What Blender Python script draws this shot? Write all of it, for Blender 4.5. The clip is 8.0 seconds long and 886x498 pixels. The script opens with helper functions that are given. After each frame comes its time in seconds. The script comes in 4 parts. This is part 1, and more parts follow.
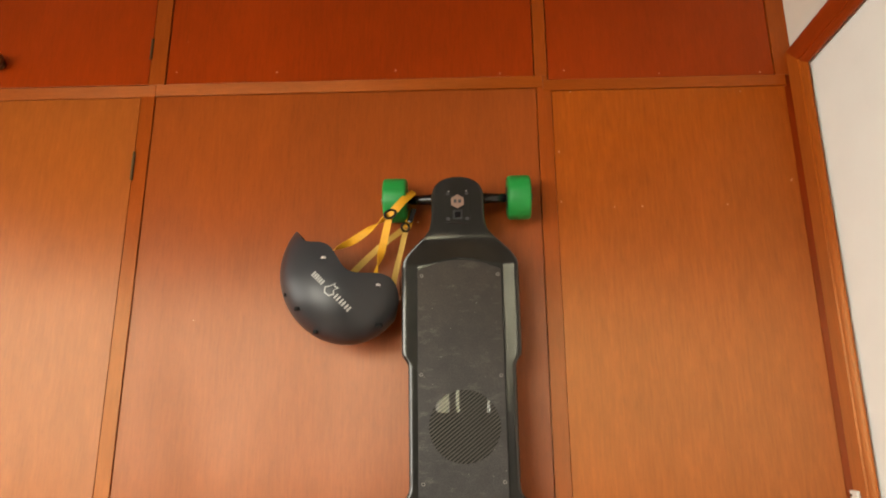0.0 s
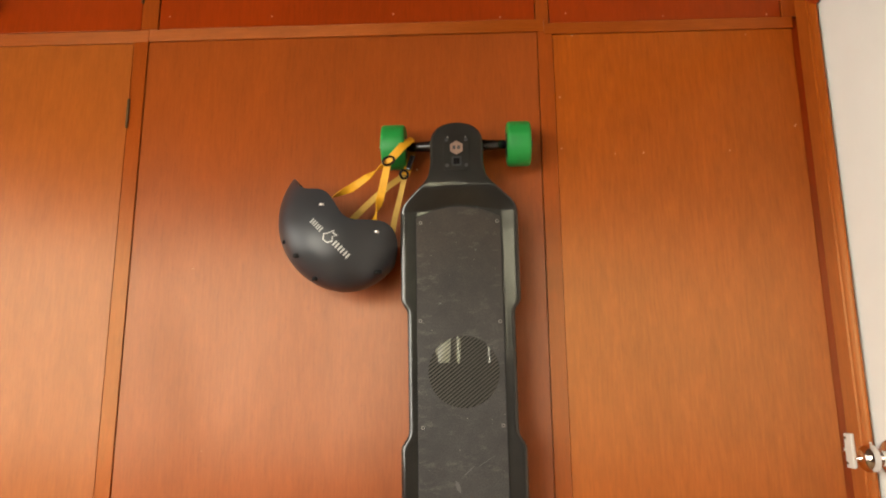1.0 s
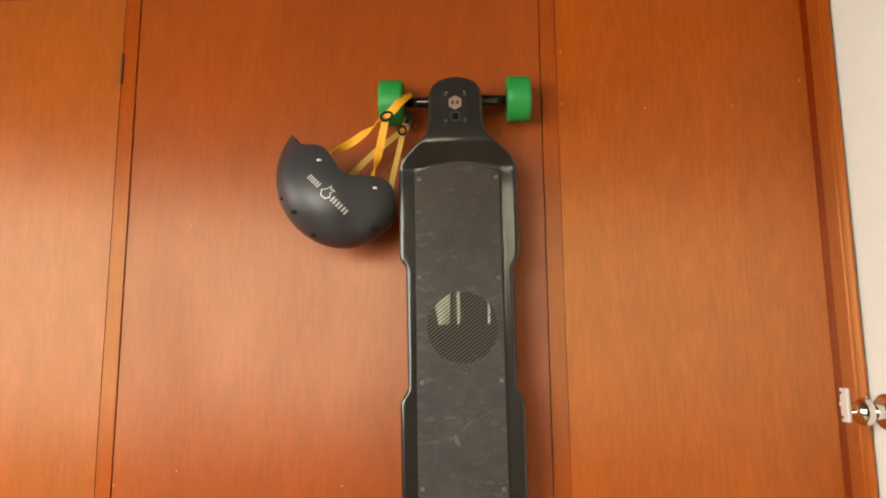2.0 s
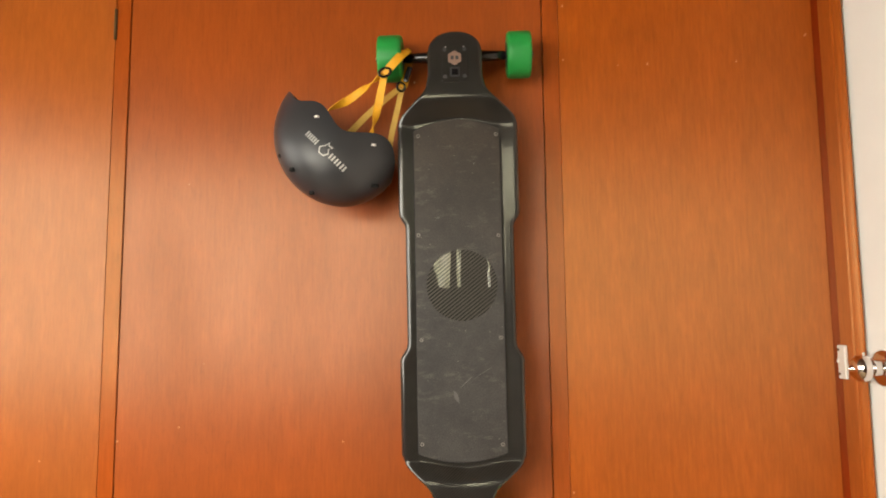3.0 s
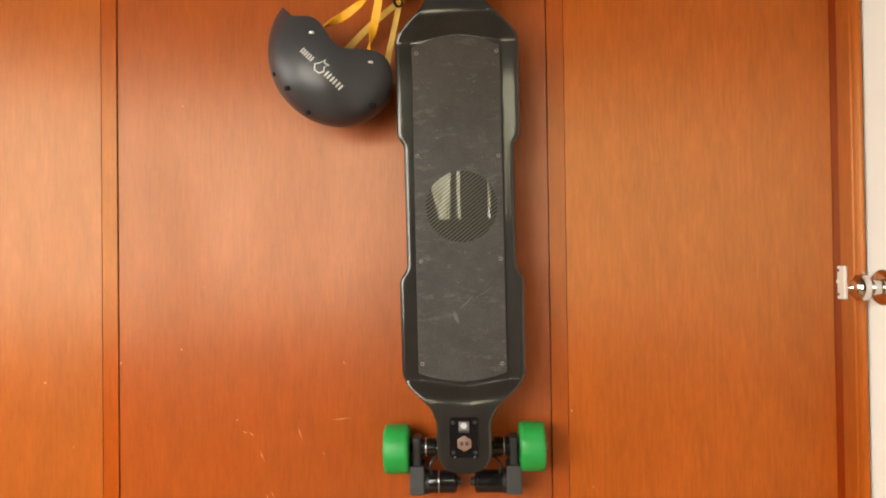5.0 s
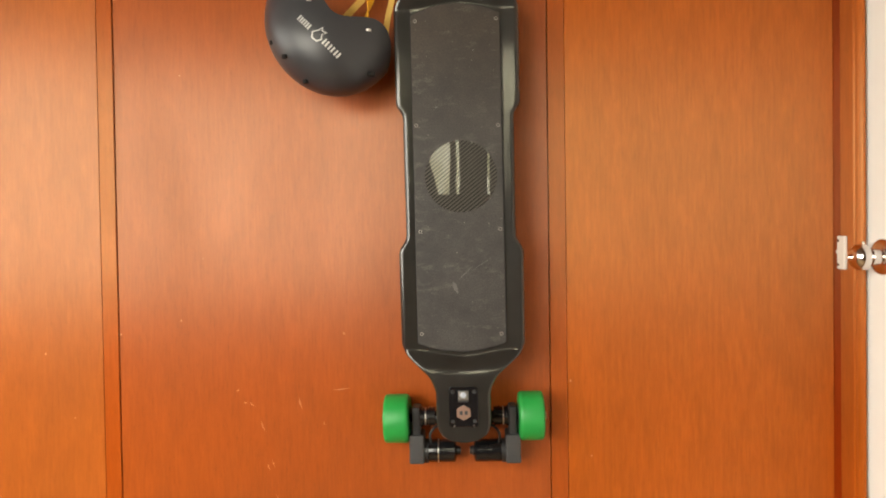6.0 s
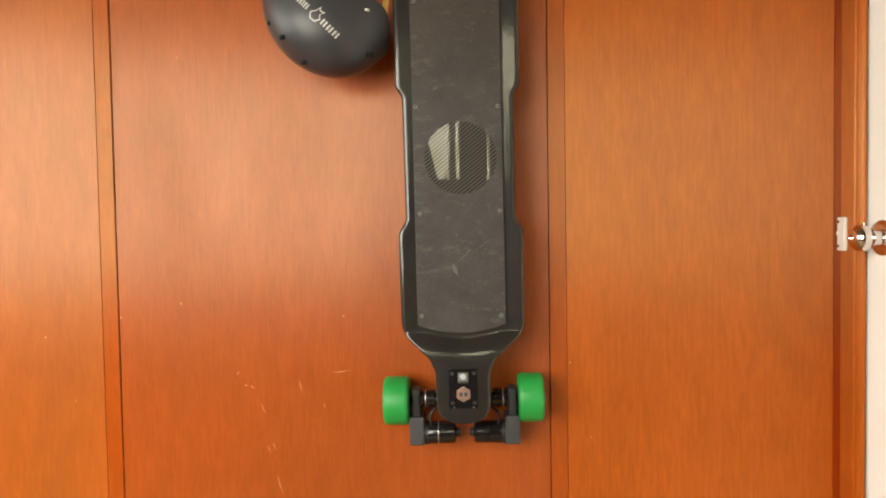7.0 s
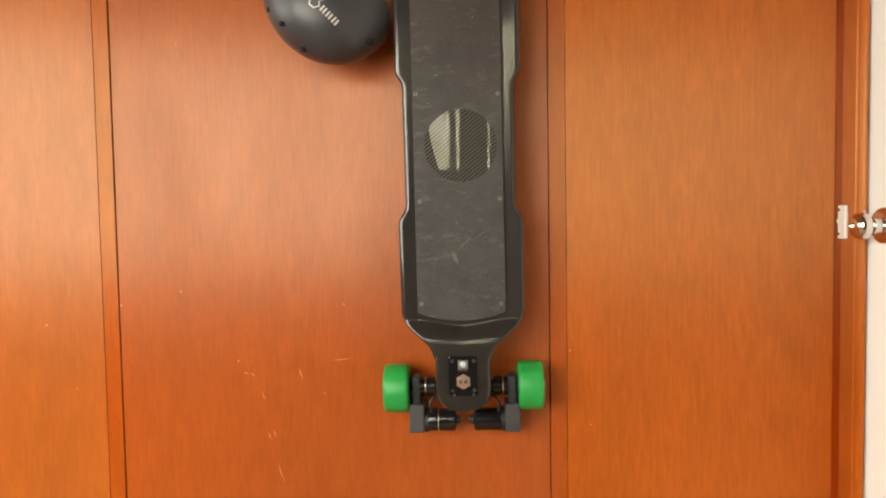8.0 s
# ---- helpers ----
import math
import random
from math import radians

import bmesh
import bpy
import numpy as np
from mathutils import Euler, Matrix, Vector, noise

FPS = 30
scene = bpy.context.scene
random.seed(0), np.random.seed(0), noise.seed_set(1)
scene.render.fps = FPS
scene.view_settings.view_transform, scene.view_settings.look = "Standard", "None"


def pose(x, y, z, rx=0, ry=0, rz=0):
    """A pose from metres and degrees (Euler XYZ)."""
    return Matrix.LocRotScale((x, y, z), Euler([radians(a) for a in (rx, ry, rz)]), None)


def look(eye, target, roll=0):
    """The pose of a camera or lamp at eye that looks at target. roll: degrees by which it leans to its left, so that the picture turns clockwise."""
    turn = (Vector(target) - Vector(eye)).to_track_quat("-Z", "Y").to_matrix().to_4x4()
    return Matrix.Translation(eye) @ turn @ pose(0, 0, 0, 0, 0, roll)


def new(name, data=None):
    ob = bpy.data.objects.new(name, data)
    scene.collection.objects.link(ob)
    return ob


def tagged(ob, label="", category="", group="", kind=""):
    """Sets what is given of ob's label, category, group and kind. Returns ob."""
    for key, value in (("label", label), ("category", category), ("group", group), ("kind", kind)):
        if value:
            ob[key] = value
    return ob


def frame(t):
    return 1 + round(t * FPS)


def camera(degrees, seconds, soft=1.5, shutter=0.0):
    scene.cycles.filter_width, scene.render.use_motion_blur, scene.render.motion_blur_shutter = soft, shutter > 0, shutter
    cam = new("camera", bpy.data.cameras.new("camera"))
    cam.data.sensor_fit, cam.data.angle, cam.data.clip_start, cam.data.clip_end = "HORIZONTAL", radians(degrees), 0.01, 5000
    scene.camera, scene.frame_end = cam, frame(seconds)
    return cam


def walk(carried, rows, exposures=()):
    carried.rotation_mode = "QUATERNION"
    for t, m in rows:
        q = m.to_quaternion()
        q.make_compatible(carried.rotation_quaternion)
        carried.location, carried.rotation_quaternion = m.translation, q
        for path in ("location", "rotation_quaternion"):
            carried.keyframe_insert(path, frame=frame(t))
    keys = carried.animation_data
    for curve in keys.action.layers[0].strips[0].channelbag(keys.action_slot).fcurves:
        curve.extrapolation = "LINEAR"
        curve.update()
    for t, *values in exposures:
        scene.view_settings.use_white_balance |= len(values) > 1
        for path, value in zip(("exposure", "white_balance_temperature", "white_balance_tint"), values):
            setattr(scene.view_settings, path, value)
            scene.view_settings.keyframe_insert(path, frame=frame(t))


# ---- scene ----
PATH = [
    (0, (0.0259, -1.4028, 1.2182), (-0.0408, 0.5240, 1.7504), -0.35),
    (0.5, (0.0283, -1.3979, 1.2114), (-0.0417, 0.5462, 1.6755), -0.44),
    (1, (0.0304, -1.3937, 1.2043), (-0.0427, 0.5633, 1.6106), -0.46),
    (1.5, (0.0322, -1.3899, 1.1969), (-0.0427, 0.5768, 1.5524), -0.48),
    (3, (0.0359, -1.3791, 1.1754), (-0.0443, 0.6084, 1.3840), -0.54),
    (3.5, (0.0363, -1.3762, 1.1687), (-0.0456, 0.6158, 1.3276), -0.60),
    (4, (0.0365, -1.3726, 1.1618), (-0.0459, 0.6227, 1.2710), -0.65),
    (4.5, (0.0366, -1.3687, 1.1549), (-0.0465, 0.6284, 1.2217), -0.70),
    (6, (0.0369, -1.3632, 1.1327), (-0.0461, 0.6348, 1.0974), -0.81),
    (6.5, (0.0368, -1.3618, 1.1273), (-0.0456, 0.6357, 1.0731), -0.89),
    (7, (0.0368, -1.3611, 1.1231), (-0.0456, 0.6359, 1.0508), -0.93),
    (7.5, (0.0371, -1.3607, 1.1200), (-0.0462, 0.6357, 1.0342), -0.90),
    (8, (0.0377, -1.3606, 1.1176), (-0.0467, 0.6352, 1.0190), -0.92),
]
cam = camera(65.2, 8.0, soft=1.9)
walk(cam, [(t, look(eye, target, roll)) for t, eye, target, roll in PATH],
     exposures=((0.0, -0.16), (1.5, -0.10), (3.5, -0.04), (5.0, 0.0), (8.0, 0.0)))

# ---- world and light ----
SUN_EL, SUN_AZ = 48.0, 0.0
world = bpy.data.worlds.new("world")
scene.world = world
world.use_nodes = True
wt = world.node_tree
sky = wt.nodes.new("ShaderNodeTexSky")
sky.sky_type, sky.sun_disc = "NISHITA", False
sky.sun_elevation, sky.sun_rotation = radians(SUN_EL), radians(SUN_AZ)
wt.nodes["Background"].inputs["Strength"].default_value = 0.05
wt.links.new(sky.outputs["Color"], wt.nodes["Background"].inputs["Color"])

sun_data = bpy.data.lights.new("sun", "SUN")
sun_data.energy, sun_data.angle, sun_data.color = 2.5, radians(0.5), (1.0, 0.95, 0.87)
sun = new("sun", sun_data)
el = radians(SUN_EL)
sun.matrix_world = look((0, 12, 12 * math.tan(el)), (0, 0, 0))      # high behind the wardrobe wall, off the windows


def window_light(x0, x1, z0, z1, y, watts, colour, count=4):
    """Daylight of the high sky that slants down and across through one window opening, as a row of upright strips."""
    w = (x1 - x0) / count
    for i in range(count):
        data = bpy.data.lights.new("window_light", "AREA")
        data.shape, data.size, data.size_y = "RECTANGLE", w * 0.96, (z1 - z0) * 0.94
        data.energy, data.color, data.spread = watts / count, colour, radians(122)
        ob = new("window_light", data)
        eye = (x0 + w * (i + 0.5), y, (z0 + z1) / 2)
        ob.matrix_world = look(eye, (eye[0] + 0.72, y + 1, eye[2] - 0.62))


WIN_A = (-2.40, -0.45, 0.68, 2.08)      # the large window: x0, x1, z0, z1
WIN_B = (-0.36, 0.30, 1.31, 2.16)       # the curtained window
BACK_Y = -2.4
LEFT_X = -2.7
RIGHT_X = 0.757
CEIL_Z = 2.62
window_light(*WIN_A, BACK_Y + 0.07, 48.0, (1.0, 0.94, 0.80))
WIN_W = (-1.95, -0.15, 0.95, 2.15)      # the window of the west wall: y0, y1, z0, z1
west = bpy.data.lights.new("window_light", "AREA")
west.shape, west.size, west.size_y = "RECTANGLE", WIN_W[1] - WIN_W[0], WIN_W[3] - WIN_W[2]
west.energy, west.color = 38.0, (1.0, 0.955, 0.86)
west_at = Vector((LEFT_X - 0.04, (WIN_W[0] + WIN_W[1]) / 2, (WIN_W[2] + WIN_W[3]) / 2))
new("window_light", west).matrix_world = look(west_at, west_at + Vector((1, 0, 0)))

# ---- materials ----


def material(name):
    mat = bpy.data.materials.new(name)
    mat.use_nodes = True
    return mat, mat.node_tree.nodes, mat.node_tree.links, mat.node_tree.nodes["Principled BSDF"]


def mapping(nodes, links, scale, rotation=(0, 0, 0), source="Object"):
    co = nodes.new("ShaderNodeTexCoord")
    mp = nodes.new("ShaderNodeMapping")
    mp.inputs["Scale"].default_value = scale
    mp.inputs["Rotation"].default_value = rotation
    links.new(co.outputs[source], mp.inputs["Vector"])
    return mp


def noise_tex(nodes, links, vec, scale, detail=4.0, rough=0.55):
    n = nodes.new("ShaderNodeTexNoise")
    n.inputs["Scale"].default_value, n.inputs["Detail"].default_value, n.inputs["Roughness"].default_value = scale, detail, rough
    links.new(vec.outputs[0], n.inputs["Vector"])
    return n


def ramp(nodes, links, source, stops):
    r = nodes.new("ShaderNodeValToRGB")
    while len(r.color_ramp.elements) < len(stops):
        r.color_ramp.elements.new(0.5)
    for e, (p, c) in zip(r.color_ramp.elements, stops):
        e.position, e.color = p, (*c, 1) if len(c) == 3 else (c[0], c[0], c[0], 1)
    links.new(source, r.inputs["Fac"])
    return r


def mix(nodes, links, a, b, fac, mode="MIX"):
    m = nodes.new("ShaderNodeMix")
    m.data_type, m.blend_type = "RGBA", mode
    for sock, value in ((m.inputs[6], a), (m.inputs[7], b), (m.inputs[0], fac)):
        if isinstance(value, (int, float)):
            sock.default_value = value
        elif isinstance(value, tuple):
            sock.default_value = (*value, 1)
        else:
            links.new(value, sock)
    return m.outputs[2]


def bump(nodes, links, shader, height, strength, distance):
    b = nodes.new("ShaderNodeBump")
    b.inputs["Strength"].default_value, b.inputs["Distance"].default_value = strength, distance
    links.new(height, b.inputs["Height"])
    links.new(b.outputs["Normal"], shader.inputs["Normal"])


def wood(name, dark, mid, light, rough=0.36, along="z", level=0.9, amber=(1.0, 0.82, 0.45)):
    """Stained and varnished plywood or batten: fine grain along one axis, broad flame, small pores and specks."""
    mat, nodes, links, sh = material(name)
    k = {"z": ((150, 150, 15), (420, 420, 30), (4, 4, 1.3)), "x": ((15, 150, 150), (30, 420, 420), (1.3, 4, 4)), "y": ((150, 15, 150), (420, 30, 420), (4, 1.3, 4))}[along]
    streak = noise_tex(nodes, links, mapping(nodes, links, k[0]), 1.0, 5.0, 0.6)
    pore = noise_tex(nodes, links, mapping(nodes, links, k[1]), 1.0, 2.0, 0.6)
    broad = noise_tex(nodes, links, mapping(nodes, links, k[2]), 1.0, 3.0, 0.5)
    grain = ramp(nodes, links, streak.outputs["Fac"], ((0.16, dark), (0.5, mid), (0.86, light)))
    flame = ramp(nodes, links, broad.outputs["Fac"], ((0.3, (0.8,)), (0.72, (1.1,))))
    col = mix(nodes, links, grain.outputs[0], flame.outputs[0], 0.75, "MULTIPLY")
    pores = ramp(nodes, links, pore.outputs["Fac"], ((0.32, (0.80,)), (0.54, (1.04,))))
    col = mix(nodes, links, col, pores.outputs[0], 0.4, "MULTIPLY")
    k2 = {"z": (26, 26, 9), "x": (9, 26, 26), "y": (26, 9, 26)}[along]
    figure = noise_tex(nodes, links, mapping(nodes, links, k2), 1.0, 5.0, 0.68)
    mottle = ramp(nodes, links, figure.outputs["Fac"], ((0.32, (0.84,)), (0.68, (1.14,))))
    col = mix(nodes, links, col, mottle.outputs[0], 0.6, "MULTIPLY")
    fleck = noise_tex(nodes, links, mapping(nodes, links, tuple(v * 9 for v in k2)), 1.0, 2.0, 0.5)
    flecks = ramp(nodes, links, fleck.outputs["Fac"], ((0.30, (0.78,)), (0.42, (1.0,))))
    col = mix(nodes, links, col, flecks.outputs[0], 0.35, "MULTIPLY")
    speck = nodes.new("ShaderNodeTexVoronoi")
    speck.inputs["Scale"].default_value = 7.0
    links.new(mapping(nodes, links, (1, 1, 1)).outputs[0], speck.inputs["Vector"])
    dots = ramp(nodes, links, speck.outputs["Distance"], ((0.008, (1.0,)), (0.02, (0.0,))))
    col = mix(nodes, links, col, (0.62, 0.36, 0.2), dots.outputs[0])
    links.new(col, sh.inputs["Base Color"])
    rr = ramp(nodes, links, broad.outputs["Fac"], ((0.3, (rough + 0.07,)), (0.7, (rough - 0.05,))))
    links.new(rr.outputs[0], sh.inputs["Roughness"])
    sh.inputs["Specular IOR Level"].default_value = level
    sh.inputs["Specular Tint"].default_value = (*amber, 1)      # amber varnish
    # the brushed varnish follows the grain: its sheen spreads across the fibres
    geo, cross = nodes.new("ShaderNodeNewGeometry"), nodes.new("ShaderNodeVectorMath")
    cross.operation = "CROSS_PRODUCT"
    cross.inputs[1].default_value = {"x": (1, 0, 0), "y": (0, 1, 0), "z": (0, 0, 1)}[along]
    links.new(geo.outputs["Normal"], cross.inputs[0])
    links.new(cross.outputs["Vector"], sh.inputs["Tangent"])
    sh.inputs["Anisotropic"].default_value = 0.95
    bump(nodes, links, sh, mix(nodes, links, streak.outputs["Fac"], pore.outputs["Fac"], 0.5), 0.05, 0.001)
    return mat


def plain(name, colour, rough=0.5, metal=0.0, coat=0.0, vary=0.12, scale=40.0, relief=0.05):
    mat, nodes, links, sh = material(name)
    vec = mapping(nodes, links, (1, 1, 1))
    fine = noise_tex(nodes, links, vec, scale, 4.0)
    wide = noise_tex(nodes, links, vec, scale / 9, 3.0)
    both = mix(nodes, links, fine.outputs["Fac"], wide.outputs["Fac"], 0.5)
    col = ramp(nodes, links, both, ((0.3, tuple(c * (1 - vary) for c in colour)), (0.7, tuple(min(1, c * (1 + vary)) for c in colour))))
    links.new(col.outputs[0], sh.inputs["Base Color"])
    rr = ramp(nodes, links, both, ((0.3, (max(0.02, rough * 0.85),)), (0.7, (min(1, rough * 1.15),))))
    links.new(rr.outputs[0], sh.inputs["Roughness"])
    sh.inputs["Metallic"].default_value = metal
    sh.inputs["Coat Weight"].default_value, sh.inputs["Coat Roughness"].default_value = coat, 0.08
    if relief:
        bump(nodes, links, sh, fine.outputs["Fac"], relief, 0.001)
    return mat


def carbon(name, angle, gloss, contrast=1.0, count=56.0, coat=1.0, wobble=0.15, level=0.12):
    """Twill carbon fibre under clear lacquer."""
    mat, nodes, links, sh = material(name)
    mp = mapping(nodes, links, (1, 1, 1), (0, angle, 0))
    wave = nodes.new("ShaderNodeTexWave")
    wave.wave_type, wave.bands_direction, wave.wave_profile = "BANDS", "X", "SIN"
    wave.inputs["Scale"].default_value, wave.inputs["Distortion"].default_value = count, wobble
    wave.inputs["Detail"].default_value = 1.0
    links.new(mp.outputs[0], wave.inputs["Vector"])
    dust = noise_tex(nodes, links, mapping(nodes, links, (1, 1, 1)), 30.0, 5.0, 0.65)
    a, b = 0.007, 0.007 + 0.040 * contrast
    weave = ramp(nodes, links, wave.outputs["Fac"], ((0.3, (a, a * 0.92, a * 0.82)), (0.7, (b, b * 0.91, b * 0.78))))
    grime = ramp(nodes, links, dust.outputs["Fac"], ((0.45, (0.0,)), (0.8, (0.1,))))
    patches = ramp(nodes, links, noise_tex(nodes, links, mapping(nodes, links, (1, 1, 1)), 11.0, 3.0).outputs["Fac"], ((0.4, (0.0,)), (0.68, (0.6,))))
    cloth = mix(nodes, links, weave.outputs[0], ((a + b) / 2, (a + b) * 0.46, (a + b) * 0.40), patches.outputs[0])
    links.new(mix(nodes, links, cloth, (0.09, 0.082, 0.07), grime.outputs[0]), sh.inputs["Base Color"])
    rr = ramp(nodes, links, wave.outputs["Fac"], ((0.3, (0.32,)), (0.7, (0.5,))))
    links.new(rr.outputs[0], sh.inputs["Roughness"])
    sh.inputs["Coat Weight"].default_value, sh.inputs["Coat Roughness"].default_value = coat, gloss
    sh.inputs["Specular IOR Level"].default_value = level
    return mat


BEIGE, GOLD = (1.0, 0.88, 0.66), (1.0, 0.80, 0.40)      # thin and thick amber varnish
M_WOOD_L = wood("wood_left_door", (0.31, 0.069, 0.009), (0.36, 0.086, 0.012), (0.41, 0.108, 0.016), 0.42, "z", 0.82, BEIGE)
M_WOOD_M = wood("wood_panel", (0.28, 0.051, 0.006), (0.325, 0.063, 0.008), (0.37, 0.077, 0.011), 0.44, "z", 0.84, BEIGE)
M_WOOD_R = wood("wood_right_door", (0.31, 0.054, 0.003), (0.39, 0.075, 0.0045), (0.48, 0.106, 0.007), 0.44, "z", 0.95, GOLD)
M_WOOD_U = wood("wood_upper_door", (0.27, 0.027, 0.0015), (0.315, 0.033, 0.002), (0.36, 0.041, 0.003), 0.42, "z", 0.7, GOLD)
M_STILE = wood("wood_stile", (0.28, 0.046, 0.004), (0.33, 0.058, 0.005), (0.38, 0.072, 0.008), 0.42, "z", 0.8)
M_RAIL = wood("wood_rail", (0.31, 0.054, 0.004), (0.36, 0.069, 0.006), (0.41, 0.084, 0.008), 0.42, "x", 0.6)
M_TRIM_Z = wood("wood_trim_upright", (0.33, 0.064, 0.005), (0.39, 0.082, 0.007), (0.45, 0.100, 0.010), 0.44, "z", 0.7, GOLD)
M_TRIM_Y = wood("wood_trim_level", (0.25, 0.030, 0.003), (0.30, 0.038, 0.004), (0.36, 0.048, 0.006), 0.36, "y", 0.7)
M_DARK = plain("dark_gap", (0.03, 0.012, 0.006), 0.8)
# unseen floor; its tone is set by the haze it throws on the lower doors
M_FLOOR = wood("bounce_floor", (0.15, 0.085, 0.040), (0.20, 0.12, 0.060), (0.25, 0.155, 0.080), 0.4, "y")
# added tone: keeps the unseen south wall dark in reflections
M_DIM_WALL = wood("dim_south_wall", (0.07, 0.025, 0.010), (0.10, 0.038, 0.015), (0.13, 0.052, 0.022), 0.5)
M_WALL = plain("painted_wall", (0.72, 0.66, 0.57), 0.7, vary=0.04, scale=25.0)
# unseen ceiling, kept dark so little light bounces onto the upper doors
M_CEIL = plain("dim_ceiling", (0.16, 0.09, 0.045), 0.6, vary=0.03, scale=20.0)
M_DOOR = plain("painted_door", (0.85, 0.88, 0.85), 0.4, vary=0.03, scale=12.0)
M_CARBON = carbon("carbon_deck", radians(-52), 0.10, 0.42, 84.0, 1.0, 0.25, 0.13)
M_CARBON_GLOSS = carbon("carbon_window", radians(-52), 0.02, 1.7)
M_BLACK = plain("black_metal", (0.006, 0.006, 0.007), 0.17, 0.0, 0.3, 0.2, relief=0.0)
M_BLACK_MATT = plain("black_plastic", (0.014, 0.014, 0.015), 0.45, vary=0.2)
M_GREY_PLASTIC = plain("grey_plastic", (0.038, 0.038, 0.040), 0.5, vary=0.1)
M_STEEL = plain("brushed_steel", (0.6, 0.58, 0.55), 0.28, 1.0, vary=0.08)
M_CHROME = plain("chrome", (0.74, 0.69, 0.66), 0.14, 1.0, vary=0.02, relief=0.0)
M_SCREW = plain("dull_screw", (0.20, 0.185, 0.165), 0.45, 0.7, vary=0.2, scale=300.0)
M_COPPER = plain("copper_badge", (0.36, 0.23, 0.18), 0.38, 0.8, vary=0.15, scale=300.0)
M_GREEN = plain("green_urethane", (0.014, 0.27, 0.048), 0.46, vary=0.08, scale=60.0)
M_HELMET = plain("helmet_shell", (0.032, 0.033, 0.037), 0.36, vary=0.08, scale=30.0, relief=0.02)
M_NICKEL = plain("nickel_rivet", (0.85, 0.80, 0.76), 0.3, 0.6, vary=0.05, relief=0.0)
M_HOLE_SHADE = plain("hole_shade", (0.002, 0.002, 0.002), 0.95, relief=0.0)
M_FOAM = plain("helmet_foam", (0.012, 0.012, 0.012), 0.9)
M_PRINT = plain("grey_print", (0.52, 0.52, 0.50), 0.5, vary=0.15, scale=200.0)
M_STRAP = plain("yellow_strap", (0.80, 0.39, 0.012), 0.6, vary=0.15, scale=500.0, relief=0.3)
M_STRAP_IN = plain("yellow_strap_inner", (0.6, 0.36, 0.06), 0.65, vary=0.15, scale=500.0, relief=0.3)
M_HINGE = plain("aged_brass", (0.12, 0.075, 0.035), 0.5, 0.8, vary=0.3, scale=200.0)
M_KNOB_WOOD = wood("wood_knob", (0.07, 0.022, 0.008), (0.11, 0.035, 0.012), (0.15, 0.05, 0.018), 0.35)
M_WHITE_PLASTIC = plain("white_plastic", (0.74, 0.72, 0.66), 0.4, vary=0.04)
M_SCRATCH = plain("bare_scratch", (0.56, 0.24, 0.10), 0.6, vary=0.2, scale=300.0)
M_SCUFF = plain("rubbed_grip", (0.085, 0.080, 0.074), 0.6, vary=0.3, scale=400.0)
M_CURTAIN = plain("dark_curtain", (0.05, 0.045, 0.04), 0.9, vary=0.2, scale=60.0)


def lid_material():
    """Worn black grip sheet: fine grit, brown dust at one end, painted window sheen at the other, pale scuffs."""
    mat, nodes, links, sh = material("grip_sheet")
    vec = mapping(nodes, links, (1, 1, 1))
    grit = noise_tex(nodes, links, vec, 420.0, 3.0)
    cloud = noise_tex(nodes, links, vec, 14.0, 6.0, 0.62)
    scuff = noise_tex(nodes, links, mapping(nodes, links, (26, 26, 70), (0, 0.5, 0)), 1.0, 5.0, 0.7)
    # the paler grey holds window sheen in its colour, the brown holds the dust
    grey = ramp(nodes, links, cloud.outputs["Fac"], ((0.3, (0.0175, 0.0154, 0.0143)), (0.7, (0.041, 0.0364, 0.0335))))
    brown = ramp(nodes, links, cloud.outputs["Fac"], ((0.3, (0.014, 0.0093, 0.0058)), (0.7, (0.033, 0.0225, 0.0145))))
    along = nodes.new("ShaderNodeSeparateXYZ")
    links.new(vec.outputs[0], along.inputs[0])
    dust_to_sheen = ramp(nodes, links, along.outputs["Z"], ((0.45, (0.0,)), (0.70, (1.0,))))
    base = mix(nodes, links, grey.outputs[0], brown.outputs[0], dust_to_sheen.outputs[0])
    pale = ramp(nodes, links, scuff.outputs["Fac"], ((0.55, (0.0,)), (0.75, (0.45,))))
    col = mix(nodes, links, base, (0.12, 0.107, 0.09), pale.outputs[0])
    fleck = nodes.new("ShaderNodeTexVoronoi")
    fleck.inputs["Scale"].default_value = 95.0
    links.new(vec.outputs[0], fleck.inputs["Vector"])
    specks = ramp(nodes, links, fleck.outputs["Distance"], ((0.05, (0.8,)), (0.12, (0.0,))))
    lone = ramp(nodes, links, noise_tex(nodes, links, vec, 60.0, 2.0).outputs["Fac"], ((0.52, (0.0,)), (0.62, (1.0,))))
    col = mix(nodes, links, col, (0.20, 0.18, 0.15), mix(nodes, links, specks.outputs[0], lone.outputs[0], 1.0, "MULTIPLY"))
    gg = ramp(nodes, links, grit.outputs["Fac"], ((0.3, (0.45,)), (0.7, (1.6,))))
    links.new(mix(nodes, links, col, gg.outputs[0], 0.8, "MULTIPLY"), sh.inputs["Base Color"])
    sh.inputs["Roughness"].default_value = 0.55
    sh.inputs["Specular IOR Level"].default_value = 0.45
    bump(nodes, links, sh, grit.outputs["Fac"], 0.35, 0.0006)
    return mat


M_LID = lid_material()


